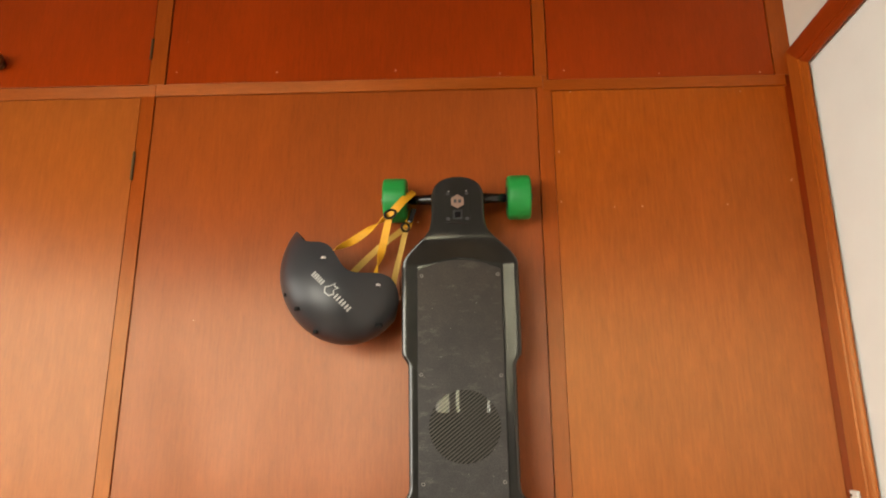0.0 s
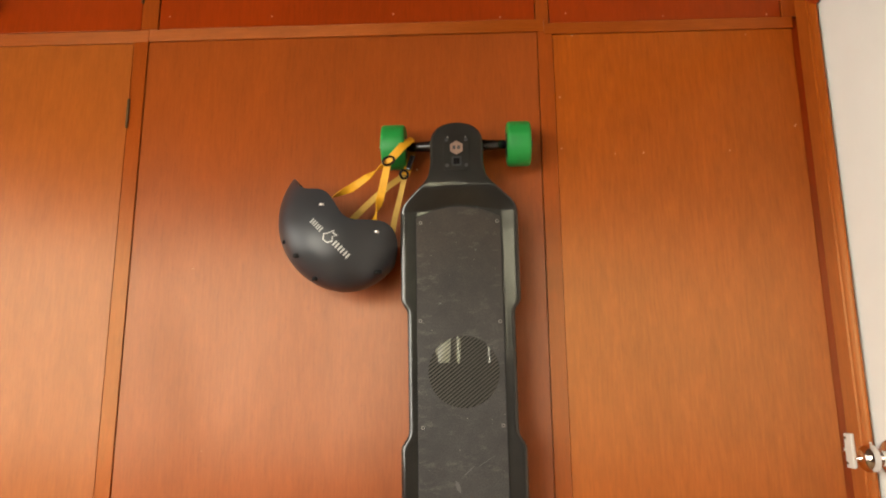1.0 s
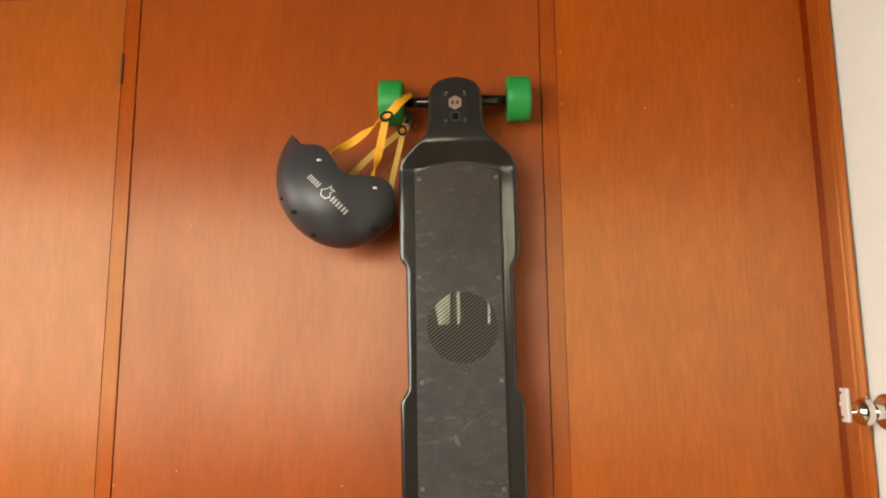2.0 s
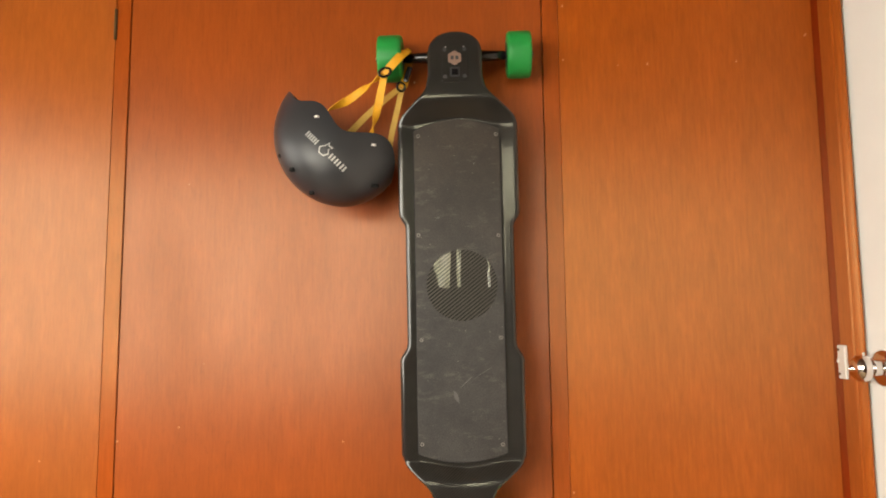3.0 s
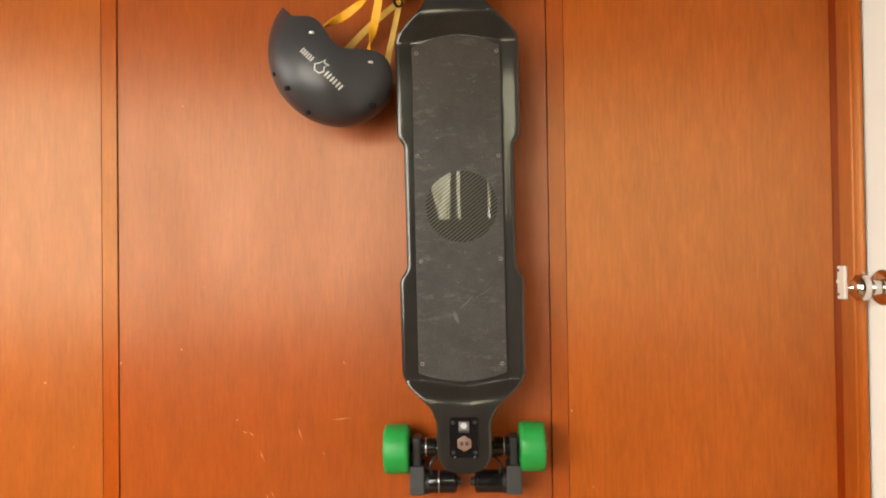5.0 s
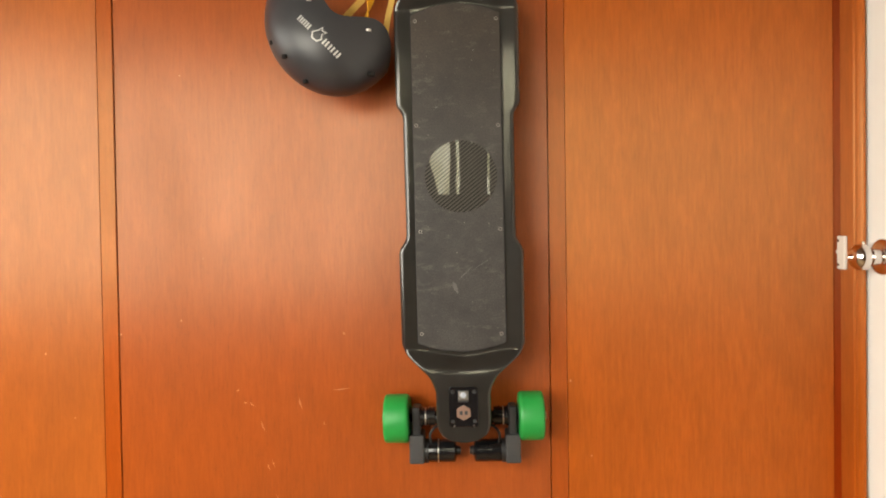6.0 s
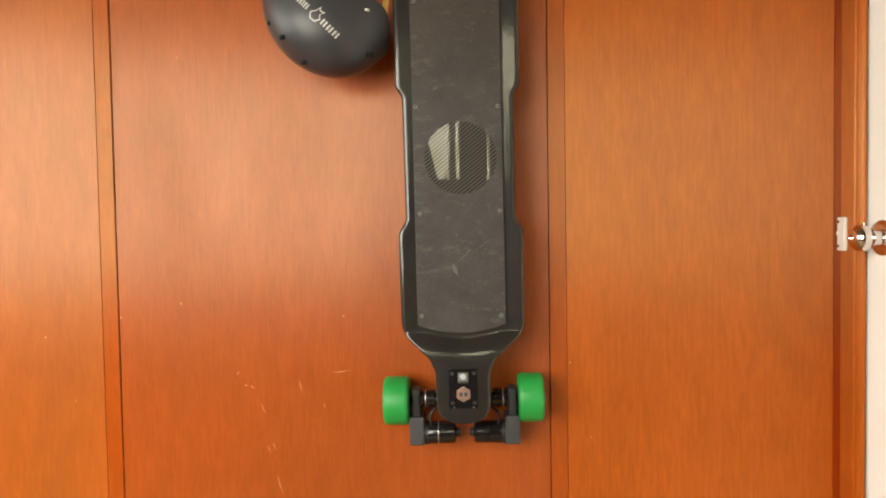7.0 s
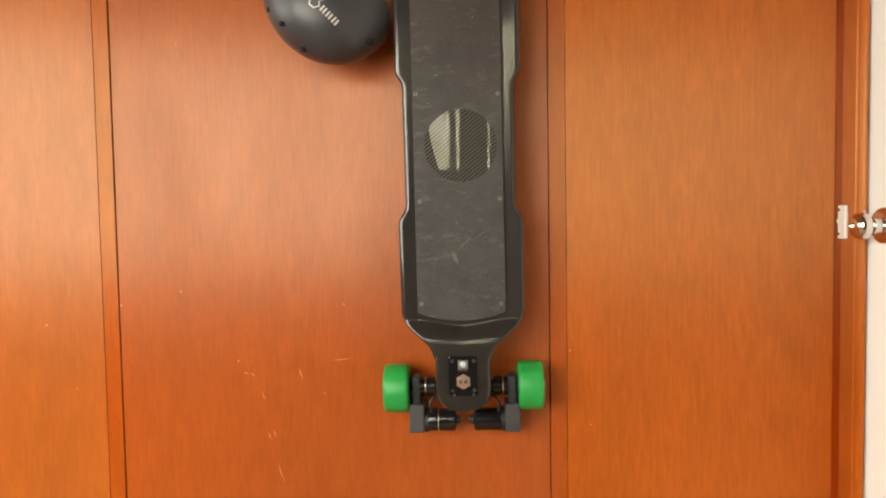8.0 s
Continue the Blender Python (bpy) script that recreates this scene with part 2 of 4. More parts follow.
def backdrop_material():
    mat, nodes, links, sh = material("garden_backdrop")
    vec = mapping(nodes, links, (8.0, 1, 0.5))
    leaf = noise_tex(nodes, links, vec, 3.0, 6.0, 0.6)
    col = ramp(nodes, links, leaf.outputs["Fac"], ((0.36, (0.18, 0.17, 0.07)), (0.5, (0.62, 0.57, 0.34)), (0.64, (1.0, 0.95, 0.78))))
    links.new(col.outputs[0], sh.inputs["Base Color"])
    # daylight on the garden is put in as the sheet's own glow
    links.new(col.outputs[0], sh.inputs["Emission Color"])
    sh.inputs["Emission Strength"].default_value = 13.0
    return mat


M_GARDEN = backdrop_material()
gm, gn, gl, gs = material("window_glass")
gs.inputs["Transmission Weight"].default_value, gs.inputs["Roughness"].default_value, gs.inputs["IOR"].default_value = 1.0, 0.0, 1.05
M_GLASS = gm

# ---- mesh helpers ----


def finish(name, bm, mat, parent=None, smooth=False, label=""):
    me = bpy.data.meshes.new(name)
    bmesh.ops.recalc_face_normals(bm, faces=bm.faces[:])
    for e in bm.edges if smooth else ():
        if len(e.link_faces) == 2 and e.calc_face_angle() > radians(38):
            e.smooth = False
    bm.to_mesh(me)
    bm.free()
    me.materials.append(mat)
    if smooth:
        me.shade_smooth()
    ob = new(name, me)
    if parent is not None:
        ob.parent = parent
    if label:
        tagged(ob, label)
    return ob


def part(name, bm, mat, parent, label="", smooth=False):
    return finish(name, bm, mat, parent, smooth, label)


def add_box(bm, x0, x1, y0, y1, z0, z1, bevel=0.0, segments=2):
    m = Matrix.LocRotScale(((x0 + x1) / 2, (y0 + y1) / 2, (z0 + z1) / 2), None, (x1 - x0, y1 - y0, z1 - z0))
    made = bmesh.ops.create_cube(bm, size=1.0, matrix=m)["verts"]
    if bevel:
        edges = list({e for v in made for e in v.link_edges})
        bmesh.ops.bevel(bm, geom=edges, offset=bevel, segments=segments, profile=0.6, affect="EDGES")


def box(x0, x1, y0, y1, z0, z1, bevel=0.0, segments=2):
    bm = bmesh.new()
    add_box(bm, x0, x1, y0, y1, z0, z1, bevel, segments)
    return bm


def add_lathe(bm, profile, centre, axis="x", n=32):
    """A turned body: profile of (place along the axis, radius)."""
    rings = []
    for s, r in profile:
        ring = []
        for i in range(n):
            a = 2 * math.pi * i / n
            u, v = r * math.cos(a), r * math.sin(a)
            p = {"x": (s, u, v), "y": (u, s, v), "z": (u, v, s)}[axis]
            ring.append(bm.verts.new(Vector(centre) + Vector(p)))
        rings.append(ring)
    for a, b in zip(rings, rings[1:]):
        for i in range(n):
            bm.faces.new((a[i], a[(i + 1) % n], b[(i + 1) % n], b[i]))
    bm.faces.new(rings[0])
    bm.faces.new(rings[-1])


def lathe(profile, centre, axis="x", n=32):
    bm = bmesh.new()
    add_lathe(bm, profile, centre, axis, n)
    return bm


def rod(points, radius, n=10):
    """A round tube along a line of points."""
    bm = bmesh.new()
    rings = []
    pts = [Vector(p) for p in points]
    for i, p in enumerate(pts):
        d = (pts[min(i + 1, len(pts) - 1)] - pts[max(i - 1, 0)]).normalized()
        side = d.cross(Vector((0.13, 1, 0.21))).normalized()
        up = side.cross(d)
        rings.append([bm.verts.new(p + radius * (math.cos(2 * math.pi * k / n) * side + math.sin(2 * math.pi * k / n) * up)) for k in range(n)])
    for a, b in zip(rings, rings[1:]):
        for k in range(n):
            bm.faces.new((a[k], a[(k + 1) % n], b[(k + 1) % n], b[k]))
    bm.faces.new(rings[0])
    bm.faces.new(rings[-1])
    return bm


def glide(points, n):
    """A smooth line through a few points (Catmull-Rom)."""
    p = [Vector(points[0]), *[Vector(q) for q in points], Vector(points[-1])]
    out = []
    for i in range(1, len(p) - 2):
        for k in range(n):
            t = k / n
            a, b, c, d = p[i - 1], p[i], p[i + 1], p[i + 2]
            out.append(0.5 * (2 * b + (c - a) * t + (2 * a - 5 * b + 4 * c - d) * t * t + (3 * b - a - 3 * c + d) * t ** 3))
    out.append(p[-2])
    return out


def ribbon(points, width, twist, thick=0.0016, n=12):
    """A flat woven band through points; twist: degrees about its run at each point, 0 lies flat to the wall."""
    line = glide(points, n)
    bm = bmesh.new()
    rings = []
    for i, p in enumerate(line):
        d = (line[min(i + 1, len(line) - 1)] - line[max(i - 1, 0)]).normalized()
        f = i / (len(line) - 1) * (len(twist) - 1)
        j = min(int(f), len(twist) - 2)
        a = radians(twist[j] + (twist[j + 1] - twist[j]) * (f - j))
        out = Vector((0, -1, 0))
        side = d.cross(out).normalized()
        out = side.cross(d).normalized()
        w = math.cos(a) * side + math.sin(a) * out
        h = d.cross(w)
        rings.append([bm.verts.new(p + w * u * width / 2 + h * v * thick / 2) for u, v in ((-1, -1), (1, -1), (1, 1), (-1, 1))])
    for a, b in zip(rings, rings[1:]):
        for k in range(4):
            bm.faces.new((a[k], a[(k + 1) % 4], b[(k + 1) % 4], b[k]))
    bm.faces.new(rings[0])
    bm.faces.new(rings[-1])
    return bm


def smooth01(t):
    t = max(0.0, min(1.0, t))
    return t * t * (3 - 2 * t)


# ---- the room ----
floor = finish("floor", box(LEFT_X - 0.1, RIGHT_X + 0.1, BACK_Y - 0.1, 0.6, -0.08, 0.0), M_FLOOR)
tagged(floor, "unseen brown floor, toned to bounce light onto the doors", "floor", kind="structure")
ceiling = finish("ceiling", box(LEFT_X - 0.1, RIGHT_X + 0.1, BACK_Y - 0.1, 0.6, CEIL_Z, CEIL_Z + 0.08), M_CEIL)
tagged(ceiling, "unseen ceiling, made dark brown to cut bounced light", "ceiling", kind="structure")
bm = bmesh.new()
add_box(bm, LEFT_X - 0.1, LEFT_X, BACK_Y - 0.1, WIN_W[0], 0.0, CEIL_Z)
add_box(bm, LEFT_X - 0.1, LEFT_X, WIN_W[1], 0.6, 0.0, CEIL_Z)
add_box(bm, LEFT_X - 0.1, LEFT_X, WIN_W[0], WIN_W[1], 0.0, WIN_W[2])
add_box(bm, LEFT_X - 0.1, LEFT_X, WIN_W[0], WIN_W[1], WIN_W[3], CEIL_Z)
tagged(finish("wall_west", bm, M_WALL), "cream painted wall with a wide window", "wall", kind="structure")
wall = finish("wall_north", box(LEFT_X, RIGHT_X + 0.1, 0.6, 0.7, 0.0, CEIL_Z), M_WALL)
tagged(wall, "plain cream wall behind the wardrobe", "wall", kind="structure")


def wall_with_windows():
    bm = bmesh.new()
    xs = [LEFT_X, WIN_A[0], WIN_A[1], WIN_B[0], WIN_B[1], RIGHT_X + 0.1]
    y0, y1 = BACK_Y - 0.14, BACK_Y
    add_box(bm, xs[0], xs[1], y0, y1, 0, CEIL_Z)
    add_box(bm, xs[2], xs[3], y0, y1, 0, CEIL_Z)
    add_box(bm, xs[4], xs[5], y0, y1, 0, CEIL_Z)
    for w in (WIN_A, WIN_B):
        add_box(bm, w[0], w[1], y0, y1, 0, w[2])
        add_box(bm, w[0], w[1], y0, y1, w[3], CEIL_Z)
    # wall out of view, darkened so the wood and deck reflect little
    ob = finish("wall_south", bm, M_DIM_WALL)
    return tagged(ob, "unseen wall with two windows, made dark to dim reflections", "wall", kind="structure")


wall_with_windows()


def window(name, w):
    root = tagged(new(name), "brown wooden window with clear panes", "window", kind="structure")
    y0, y1 = BACK_Y - 0.13, BACK_Y - 0.08
    t = 0.045
    for a in ((w[0], w[0] + t, w[2], w[3]), (w[1] - t, w[1], w[2], w[3]), (w[0] + t, w[1] - t, w[2], w[2] + t), (w[0] + t, w[1] - t, w[3] - t, w[3])):
        part("window_frame", box(a[0], a[1], y0, y1, a[2], a[3], 0.004), M_TRIM_Z, root)
    n = 2
    step = (w[1] - w[0] - 2 * t) / n
    for i in range(n):
        pane = part("pane", box(w[0] + t + i * step, w[0] + t + (i + 1) * step - 0.004, y0 + 0.02, y0 + 0.025, w[2] + t, w[3] - t), M_GLASS, root)
        pane.visible_shadow = False
    part("window_sill", box(w[0] - 0.03, w[1] + 0.03, BACK_Y - 0.005, BACK_Y + 0.06, w[2] - 0.03, w[2] - 0.002, 0.004), M_TRIM_Z, root)


window("window_1", WIN_A)
window("window_2", WIN_B)
west_window = tagged(new("window_3"), "wide brown wooden window with clear panes", "window", kind="structure")
for y0, y1, z0, z1 in ((WIN_W[0], WIN_W[0] + 0.045, WIN_W[2], WIN_W[3]), (WIN_W[1] - 0.045, WIN_W[1], WIN_W[2], WIN_W[3]), (WIN_W[0] + 0.045, WIN_W[1] - 0.045, WIN_W[2], WIN_W[2] + 0.045), (WIN_W[0] + 0.045, WIN_W[1] - 0.045, WIN_W[3] - 0.045, WIN_W[3])):
    part("window_frame", box(LEFT_X - 0.095, LEFT_X - 0.055, y0, y1, z0, z1, 0.004), M_TRIM_Z, west_window)
for i in range(2):
    y0 = WIN_W[0] + 0.045 + i * 0.857
    pane = part("pane", box(LEFT_X - 0.08, LEFT_X - 0.075, y0, y0 + 0.85, WIN_W[2] + 0.045, WIN_W[3] - 0.045), M_GLASS, west_window)
    pane.visible_shadow = False
garden = finish("backdrop", box(-1.7, 1.5, -9.1, -9.0, -0.3, 5.5), M_GARDEN)
tagged(garden, "glowing sheet that stands for the bright garden outside the windows", "garden", kind="structure")
ground = finish("ground", box(-400, 400, -400, 400, -0.4, -0.3), plain("garden_soil", (0.1, 0.13, 0.05), 0.9, scale=3.0))
tagged(ground, "green lawn all round the house", "ground", kind="structure")


def curtain(x0, x1, z0, z1, pleats, sag=0.0, lead=0.0):
    """A hanging curtain of even pleats; sag and lead pull the foot of its two edges aside."""
    bm = bmesh.new()
    nx, nz = pleats * 8, 12
    grid = []
    for k in range(nz + 1):
        f = k / nz
        row = []
        for i in range(nx + 1):
            s = i / nx
            x = x0 + (x1 - x0) * s + (sag * s + lead * (1 - s)) * (1 - f) ** 1.5
            row.append(bm.verts.new((x, BACK_Y + 0.09 + 0.022 * math.sin(2 * math.pi * pleats * s), z0 + (z1 - z0) * f)))
        grid.append(row)
    for a, b in zip(grid, grid[1:]):
        for i in range(nx):
            bm.faces.new((a[i], a[i + 1], b[i + 1], b[i]))
    bmesh.ops.solidify(bm, geom=bm.faces[:], thickness=0.002)
    ob = finish("curtain", bm, M_CURTAIN, smooth=True)
    return tagged(ob, "dark pleated curtain hanging before the window", "curtain", group="window curtains")


curtain(-0.50, -0.290, 1.0, 2.3, 5, 0.26)
curtain(-0.052, -0.037, 1.0, 2.3, 1, 0.0, -0.03)
curtain(-0.018, 0.120, 1.0, 2.3, 3)
curtain(0.132, 0.42, 1.0, 2.3, 5)
bar = tagged(finish("curtain_rod", lathe([(-0.52, 0.011), (0.46, 0.011)], (0, BACK_Y + 0.09, 2.31), "x", 12), M_STEEL), "thin steel curtain rod above the window", "curtain rod")

# ---- the east wall with its door ----
DOOR_Y0, DOOR_Y1, DOOR_TOP = -0.066, -0.88, 1.985     # clear opening
bm = bmesh.new()
add_box(bm, RIGHT_X, RIGHT_X + 0.1, BACK_Y, DOOR_Y1 - 0.02, 0, CEIL_Z)
add_box(bm, RIGHT_X, RIGHT_X + 0.1, DOOR_Y1 - 0.02, 0.6, DOOR_TOP + 0.02, CEIL_Z)
add_box(bm, RIGHT_X, RIGHT_X + 0.1, -0.05, 0.6, 0, DOOR_TOP + 0.02)
tagged(finish("wall_east", bm, M_WALL), "cream painted wall beside the wardrobe", "wall", kind="structure")

door = tagged(new("door_1"), "closed white painted door with a round chrome knob", "door", kind="structure")
part("door_leaf", box(RIGHT_X + 0.006, RIGHT_X + 0.046, DOOR_Y1 + 0.002, DOOR_Y0 + 0.012, 0.006, DOOR_TOP + 0.012, 0.002), M_DOOR, door)


ARCHITRAVE = ((0.0, 0.0), (0.0, 0.0105), (0.002, 0.0125), (0.043, 0.0125), (0.046, 0.0120), (0.048, 0.0095), (0.050, 0.0108), (0.057, 0.0100), (0.062, 0.0075), (0.065, 0.004), (0.065, 0.0))


def moulding(name, a, b, inward, mat):
    """A door architrave from a to b in the wall's plane: flat face, groove, rounded inner lip. inward: towards the opening."""
    prof = ARCHITRAVE
    a, b, inward = Vector(a), Vector(b), Vector(inward)
    run = (b - a).normalized()
    bm = bmesh.new()
    loops = []
    for base, slope in ((a, a_mitre(a)), (b, a_mitre(b))):
        loops.append([bm.verts.new(base + inward * w + run * (w * slope) + Vector((-h, 0, 0))) for w, h in prof])
    for i in range(len(prof)):
        j = (i + 1) % len(prof)
        bm.faces.new((loops[0][i], loops[0][j], loops[1][j], loops[1][i]))
    bm.faces.new(loops[0])
    bm.faces.new(loops[1])
    return part(name, bm, mat, door)


def a_mitre(p):
    """Mitred at the head, square at the floor."""
    return 0.0 if p[2] < 1.0 else (-1.0)


part_x = RIGHT_X
OUT = 0.065
y_in, y_out, z_in, z_out = DOOR_Y0, DOOR_Y0 + OUT, DOOR_TOP, DOOR_TOP + OUT
moulding("architrave", (part_x, y_out, 0), (part_x, y_out, z_out), (0, -1, 0), M_TRIM_Z)
moulding("architrave", (part_x, DOOR_Y1 - OUT, 0), (part_x, DOOR_Y1 - OUT, z_out), (0, 1, 0), M_TRIM_Z)


def head_moulding():
    prof = ARCHITRAVE
    bm = bmesh.new()
    loops = [[bm.verts.new((part_x - h, y + s * w, z_out - w)) for w, h in prof] for y, s in ((y_out, -1), (DOOR_Y1 - OUT, 1))]
    for i in range(len(prof)):
        j = (i + 1) % len(prof)
        bm.faces.new((loops[0][i], loops[0][j], loops[1][j], loops[1][i]))
    bm.faces.new(loops[0])
    bm.faces.new(loops[1])
    part("architrave", bm, M_TRIM_Y, door)


head_moulding()

# the knob: turned chrome ball on a round rose
KY, KZ = -0.107, 1.086
kx = RIGHT_X + 0.006
knob = part("door_knob", lathe([(-0.0625, 0.0005), (-0.0605, 0.003), (-0.0545, 0.0065), (-0.0535, 0.0125), (-0.052, 0.0165), (-0.046, 0.0220), (-0.038, 0.0240), (-0.030, 0.0225), (-0.024, 0.0180), (-0.020, 0.0140), (-0.012, 0.0135), (-0.006, 0.016)], (kx, KY, KZ), "x", 40), M_CHROME, door, "round polished chrome door knob", smooth=True)
part("rose", lathe([(-0.009, 0.012), (-0.008, 0.022), (-0.006, 0.029), (-0.002, 0.0325), (0.0, 0.033)], (kx, KY, KZ), "x", 40), M_CHROME, knob, smooth=True)
part("key_cylinder", lathe([(-0.0615, 0.0022), (-0.0605, 0.003), (-0.058, 0.0035)], (kx, KY, KZ), "x", 16), M_STEEL, knob)
part("lock_pin", lathe([(0, 0.0015), (0.004, 0.0025), (0.0055, 0.002)], (kx - 0.033, KY, KZ + 0.0225), "z", 10), M_STEEL, knob)

sensor = tagged(finish("door_contact", box(0.7370, 0.7443, -0.029, -0.003, 1.060, 1.124, 0.0030, 3), M_WHITE_PLASTIC), "small white plastic contact plate screwed to the architrave", "door contact")
for z in (1.069, 1.115):
    part("screw", lathe([(0, 0.003), (-0.001, 0.0028), (-0.0014, 0.0018)], (0.7370, -0.009, z), "x", 12), M_HINGE, sensor)
part("catch", box(0.7350, 0.7385, -0.008, -0.0035, 1.090, 1.097, 0.001), M_WHITE_PLASTIC, sensor)

# ---- the wardrobe ----
wardrobe = tagged(new("built_in_wardrobe"), "reddish-brown varnished plywood wardrobe front with framed doors", "wardrobe")
TOP = CEIL_Z - 0.002
RAIL0, RAIL1 = 1.976, 2.004
part("carcass", box(LEFT_X + 0.01, 0.7565, 0.024, 0.58, 0.002, TOP), M_DARK, wardrobe)
part("plinth", box(LEFT_X + 0.01, 0.745, -0.001, 0.022, 0.002, 0.09, 0.002), M_STILE, wardrobe)


def stile(x0, x1, z0, z1, y=-0.002):
    part("stile", box(x0, x1, y, 0.022, z0, z1, 0.0012), M_STILE, wardrobe)


def rail(x0, x1, z0, z1, y=-0.003):
    part("rail", box(x0, x1, y, 0.022, z0, z1, 0.0015), M_RAIL, wardrobe)


stile(-0.7065, -0.6755, 0.092, RAIL0)
stile(0.1885, 0.2205, 0.092, RAIL0)
stile(-0.694, -0.657, RAIL1, TOP)
stile(0.1855, 0.2135, RAIL1, TOP)
stile(0.716, 0.7565, RAIL1 - 0.0098, TOP)
stile(0.2028, 0.2135, RAIL1 - 0.0098, RAIL1 - 0.0002)
stile(-1.16, -1.125, 0.092, RAIL0)
stile(-1.16, -1.125, RAIL1, TOP)
rail(LEFT_X + 0.01, -0.6755, RAIL0 - 0.002, RAIL1, -0.0015)
rail(-0.6745, 0.2025, RAIL0, RAIL1)
rail(0.2027, 0.737, RAIL0 - 0.008, RAIL1 - 0.010)
part("scribe_strip", box(0.7340, 0.7565, 0.004, 0.0235, 0.092, RAIL1 - 0.002), M_WOOD_U, wardrobe)


def door_panel(name, x0, x1, z0, z1, mat, label, y=0.0, gap=0.0022):
    return part(name, box(x0 + gap, x1 - gap, y, 0.020, z0 + gap, z1 - 0.0012, 0.0010), mat, wardrobe, label)


d_left = door_panel("door", -1.125, -0.7065, 0.092, RAIL0 - 0.002, M_WOOD_L, "honey-brown hinged plywood door")
d_mid = door_panel("door", -0.6755, 0.1885, 0.092, RAIL0, M_WOOD_M, "wide reddish plywood door with light scratches", 0.001, 0.0015)
d_right = door_panel("door", 0.2205, 0.7335, 0.092, RAIL0 - 0.008, M_WOOD_R, "orange-brown plywood door", 0.0, 0.0007)
d_ul = door_panel("upper_door", -1.125, -0.694, RAIL1, TOP - 0.05, M_WOOD_U, "dark reddish upper door with a wooden knob")
d_um = door_panel("upper_door", -0.657, 0.1855, RAIL1, TOP - 0.05, M_WOOD_U, "", 0.001)
d_ur = door_panel("upper_door", 0.2135, 0.716, RAIL1 - 0.0105, TOP - 0.05, M_WOOD_U, "", 0.0)
d_ll = door_panel("door", -1.6, -1.16, 0.092, RAIL0, M_WOOD_L, "")
d_l3 = door_panel("door", LEFT_X + 0.02, -1.605, 0.092, RAIL0, M_WOOD_L, "")
d_ul2 = door_panel("upper_door", LEFT_X + 0.02, -1.16, RAIL1, TOP - 0.05, M_WOOD_U, "")
rail(LEFT_X + 0.01, 0.7465, TOP - 0.048, TOP)


def hinge(parent, x, z0, z1):
    ob = part("hinge", lathe([(z0, 0.0015), (z0 + 0.001, 0.0032), ((z0 + z1) / 2 - 0.0004, 0.0032), ((z0 + z1) / 2, 0.0026), ((z0 + z1) / 2 + 0.0004, 0.0032), (z1 - 0.001, 0.0032), (z1, 0.0015)], (x, -0.0035, 0), "z", 12), M_HINGE, parent, "narrow dark metal butt hinge")
    return ob


hinge(d_left, -0.7065, 1.772, 1.840)
hinge(d_left, -0.7065, 0.30, 0.368)
hinge(d_ul, -0.6945, 2.069, 2.123)
part("knob", lathe([(0.0, 0.013), (-0.006, 0.0125), (-0.012, 0.015), (-0.019, 0.0215), (-0.027, 0.0228), (-0.033, 0.020), (-0.0355, 0.011)], (-1.052, 0.0, 2.066), "y", 28), M_KNOB_WOOD, d_ul, "turned dark wooden knob", smooth=True)


def scratch(parent, x0, z0, x1, z1, w=0.0016):
    """A thin scuff that tapers at both ends."""
    bm = bmesh.new()
    a, b = Vector((x0, 0.0007, z0)), Vector((x1, 0.0007, z1))
    d = (b - a).normalized()
    s = Vector((d.z, 0, -d.x))
    mid = a.lerp(b, 0.45) + s * w * 0.5
    ring = [bm.verts.new(p) for p in (a, mid + s * w / 2, b, mid - s * w / 2)]
    low = [bm.verts.new(v.co + Vector((0, 0.0004, 0))) for v in ring]
    bm.faces.new(ring)
    bm.faces.new(low)
    for i in range(4):
        bm.faces.new((ring[i], ring[(i + 1) % 4], low[(i + 1) % 4], low[i]))
    part("scratch", bm, M_SCRATCH, parent)


for x0, z0, x1, z1, w in (
    (-0.312, 0.816, -0.305, 0.793, 0.0022), (-0.245, 0.831, -0.205, 0.835, 0.0018), (-0.438, 0.829, -0.433, 0.834, 0.003),
    (-0.424, 0.808, -0.415, 0.806, 0.003), (-0.410, 0.807, -0.402, 0.799, 0.0025), (-0.389, 0.770, -0.381, 0.748, 0.002),
    (-0.377, 0.684, -0.372, 0.670, 0.0022), (-0.367, 0.690, -0.362, 0.676, 0.0018), (-0.360, 0.622, -0.349, 0.585, 0.002),
    (-0.221, 0.946, -0.216, 0.942, 0.003), (-0.262, 0.768, -0.260, 0.760, 0.002), (-0.541, 1.463, -0.539, 1.460, 0.003),
):
    scratch(d_mid, x0, z0, x1, z1, w)
scratch(d_right, 0.365, 0.823, 0.384, 0.818, 0.0018)


def nail_mark(parent, x, z, r):
    """A filled nail hole: a small pale dab of uneven outline."""
    bm = bmesh.new()
    ring = [bm.verts.new((x + r * k * math.cos(a), -0.0004, z + 1.2 * r * k * math.sin(a))) for a, k in zip([math.pi * i / 4 for i in range(8)], (1.0, 0.7, 1.1, 0.8, 0.9, 1.15, 0.75, 1.0))]
    low = [bm.verts.new(v.co + Vector((0, 0.0018, 0))) for v in ring]
    bm.faces.new(ring)
    bm.faces.new(low)
    for i in range(8):
        bm.faces.new((ring[i], ring[(i + 1) % 8], low[(i + 1) % 8], low[i]))
    part("nail_mark", bm, M_SCRATCH, parent)


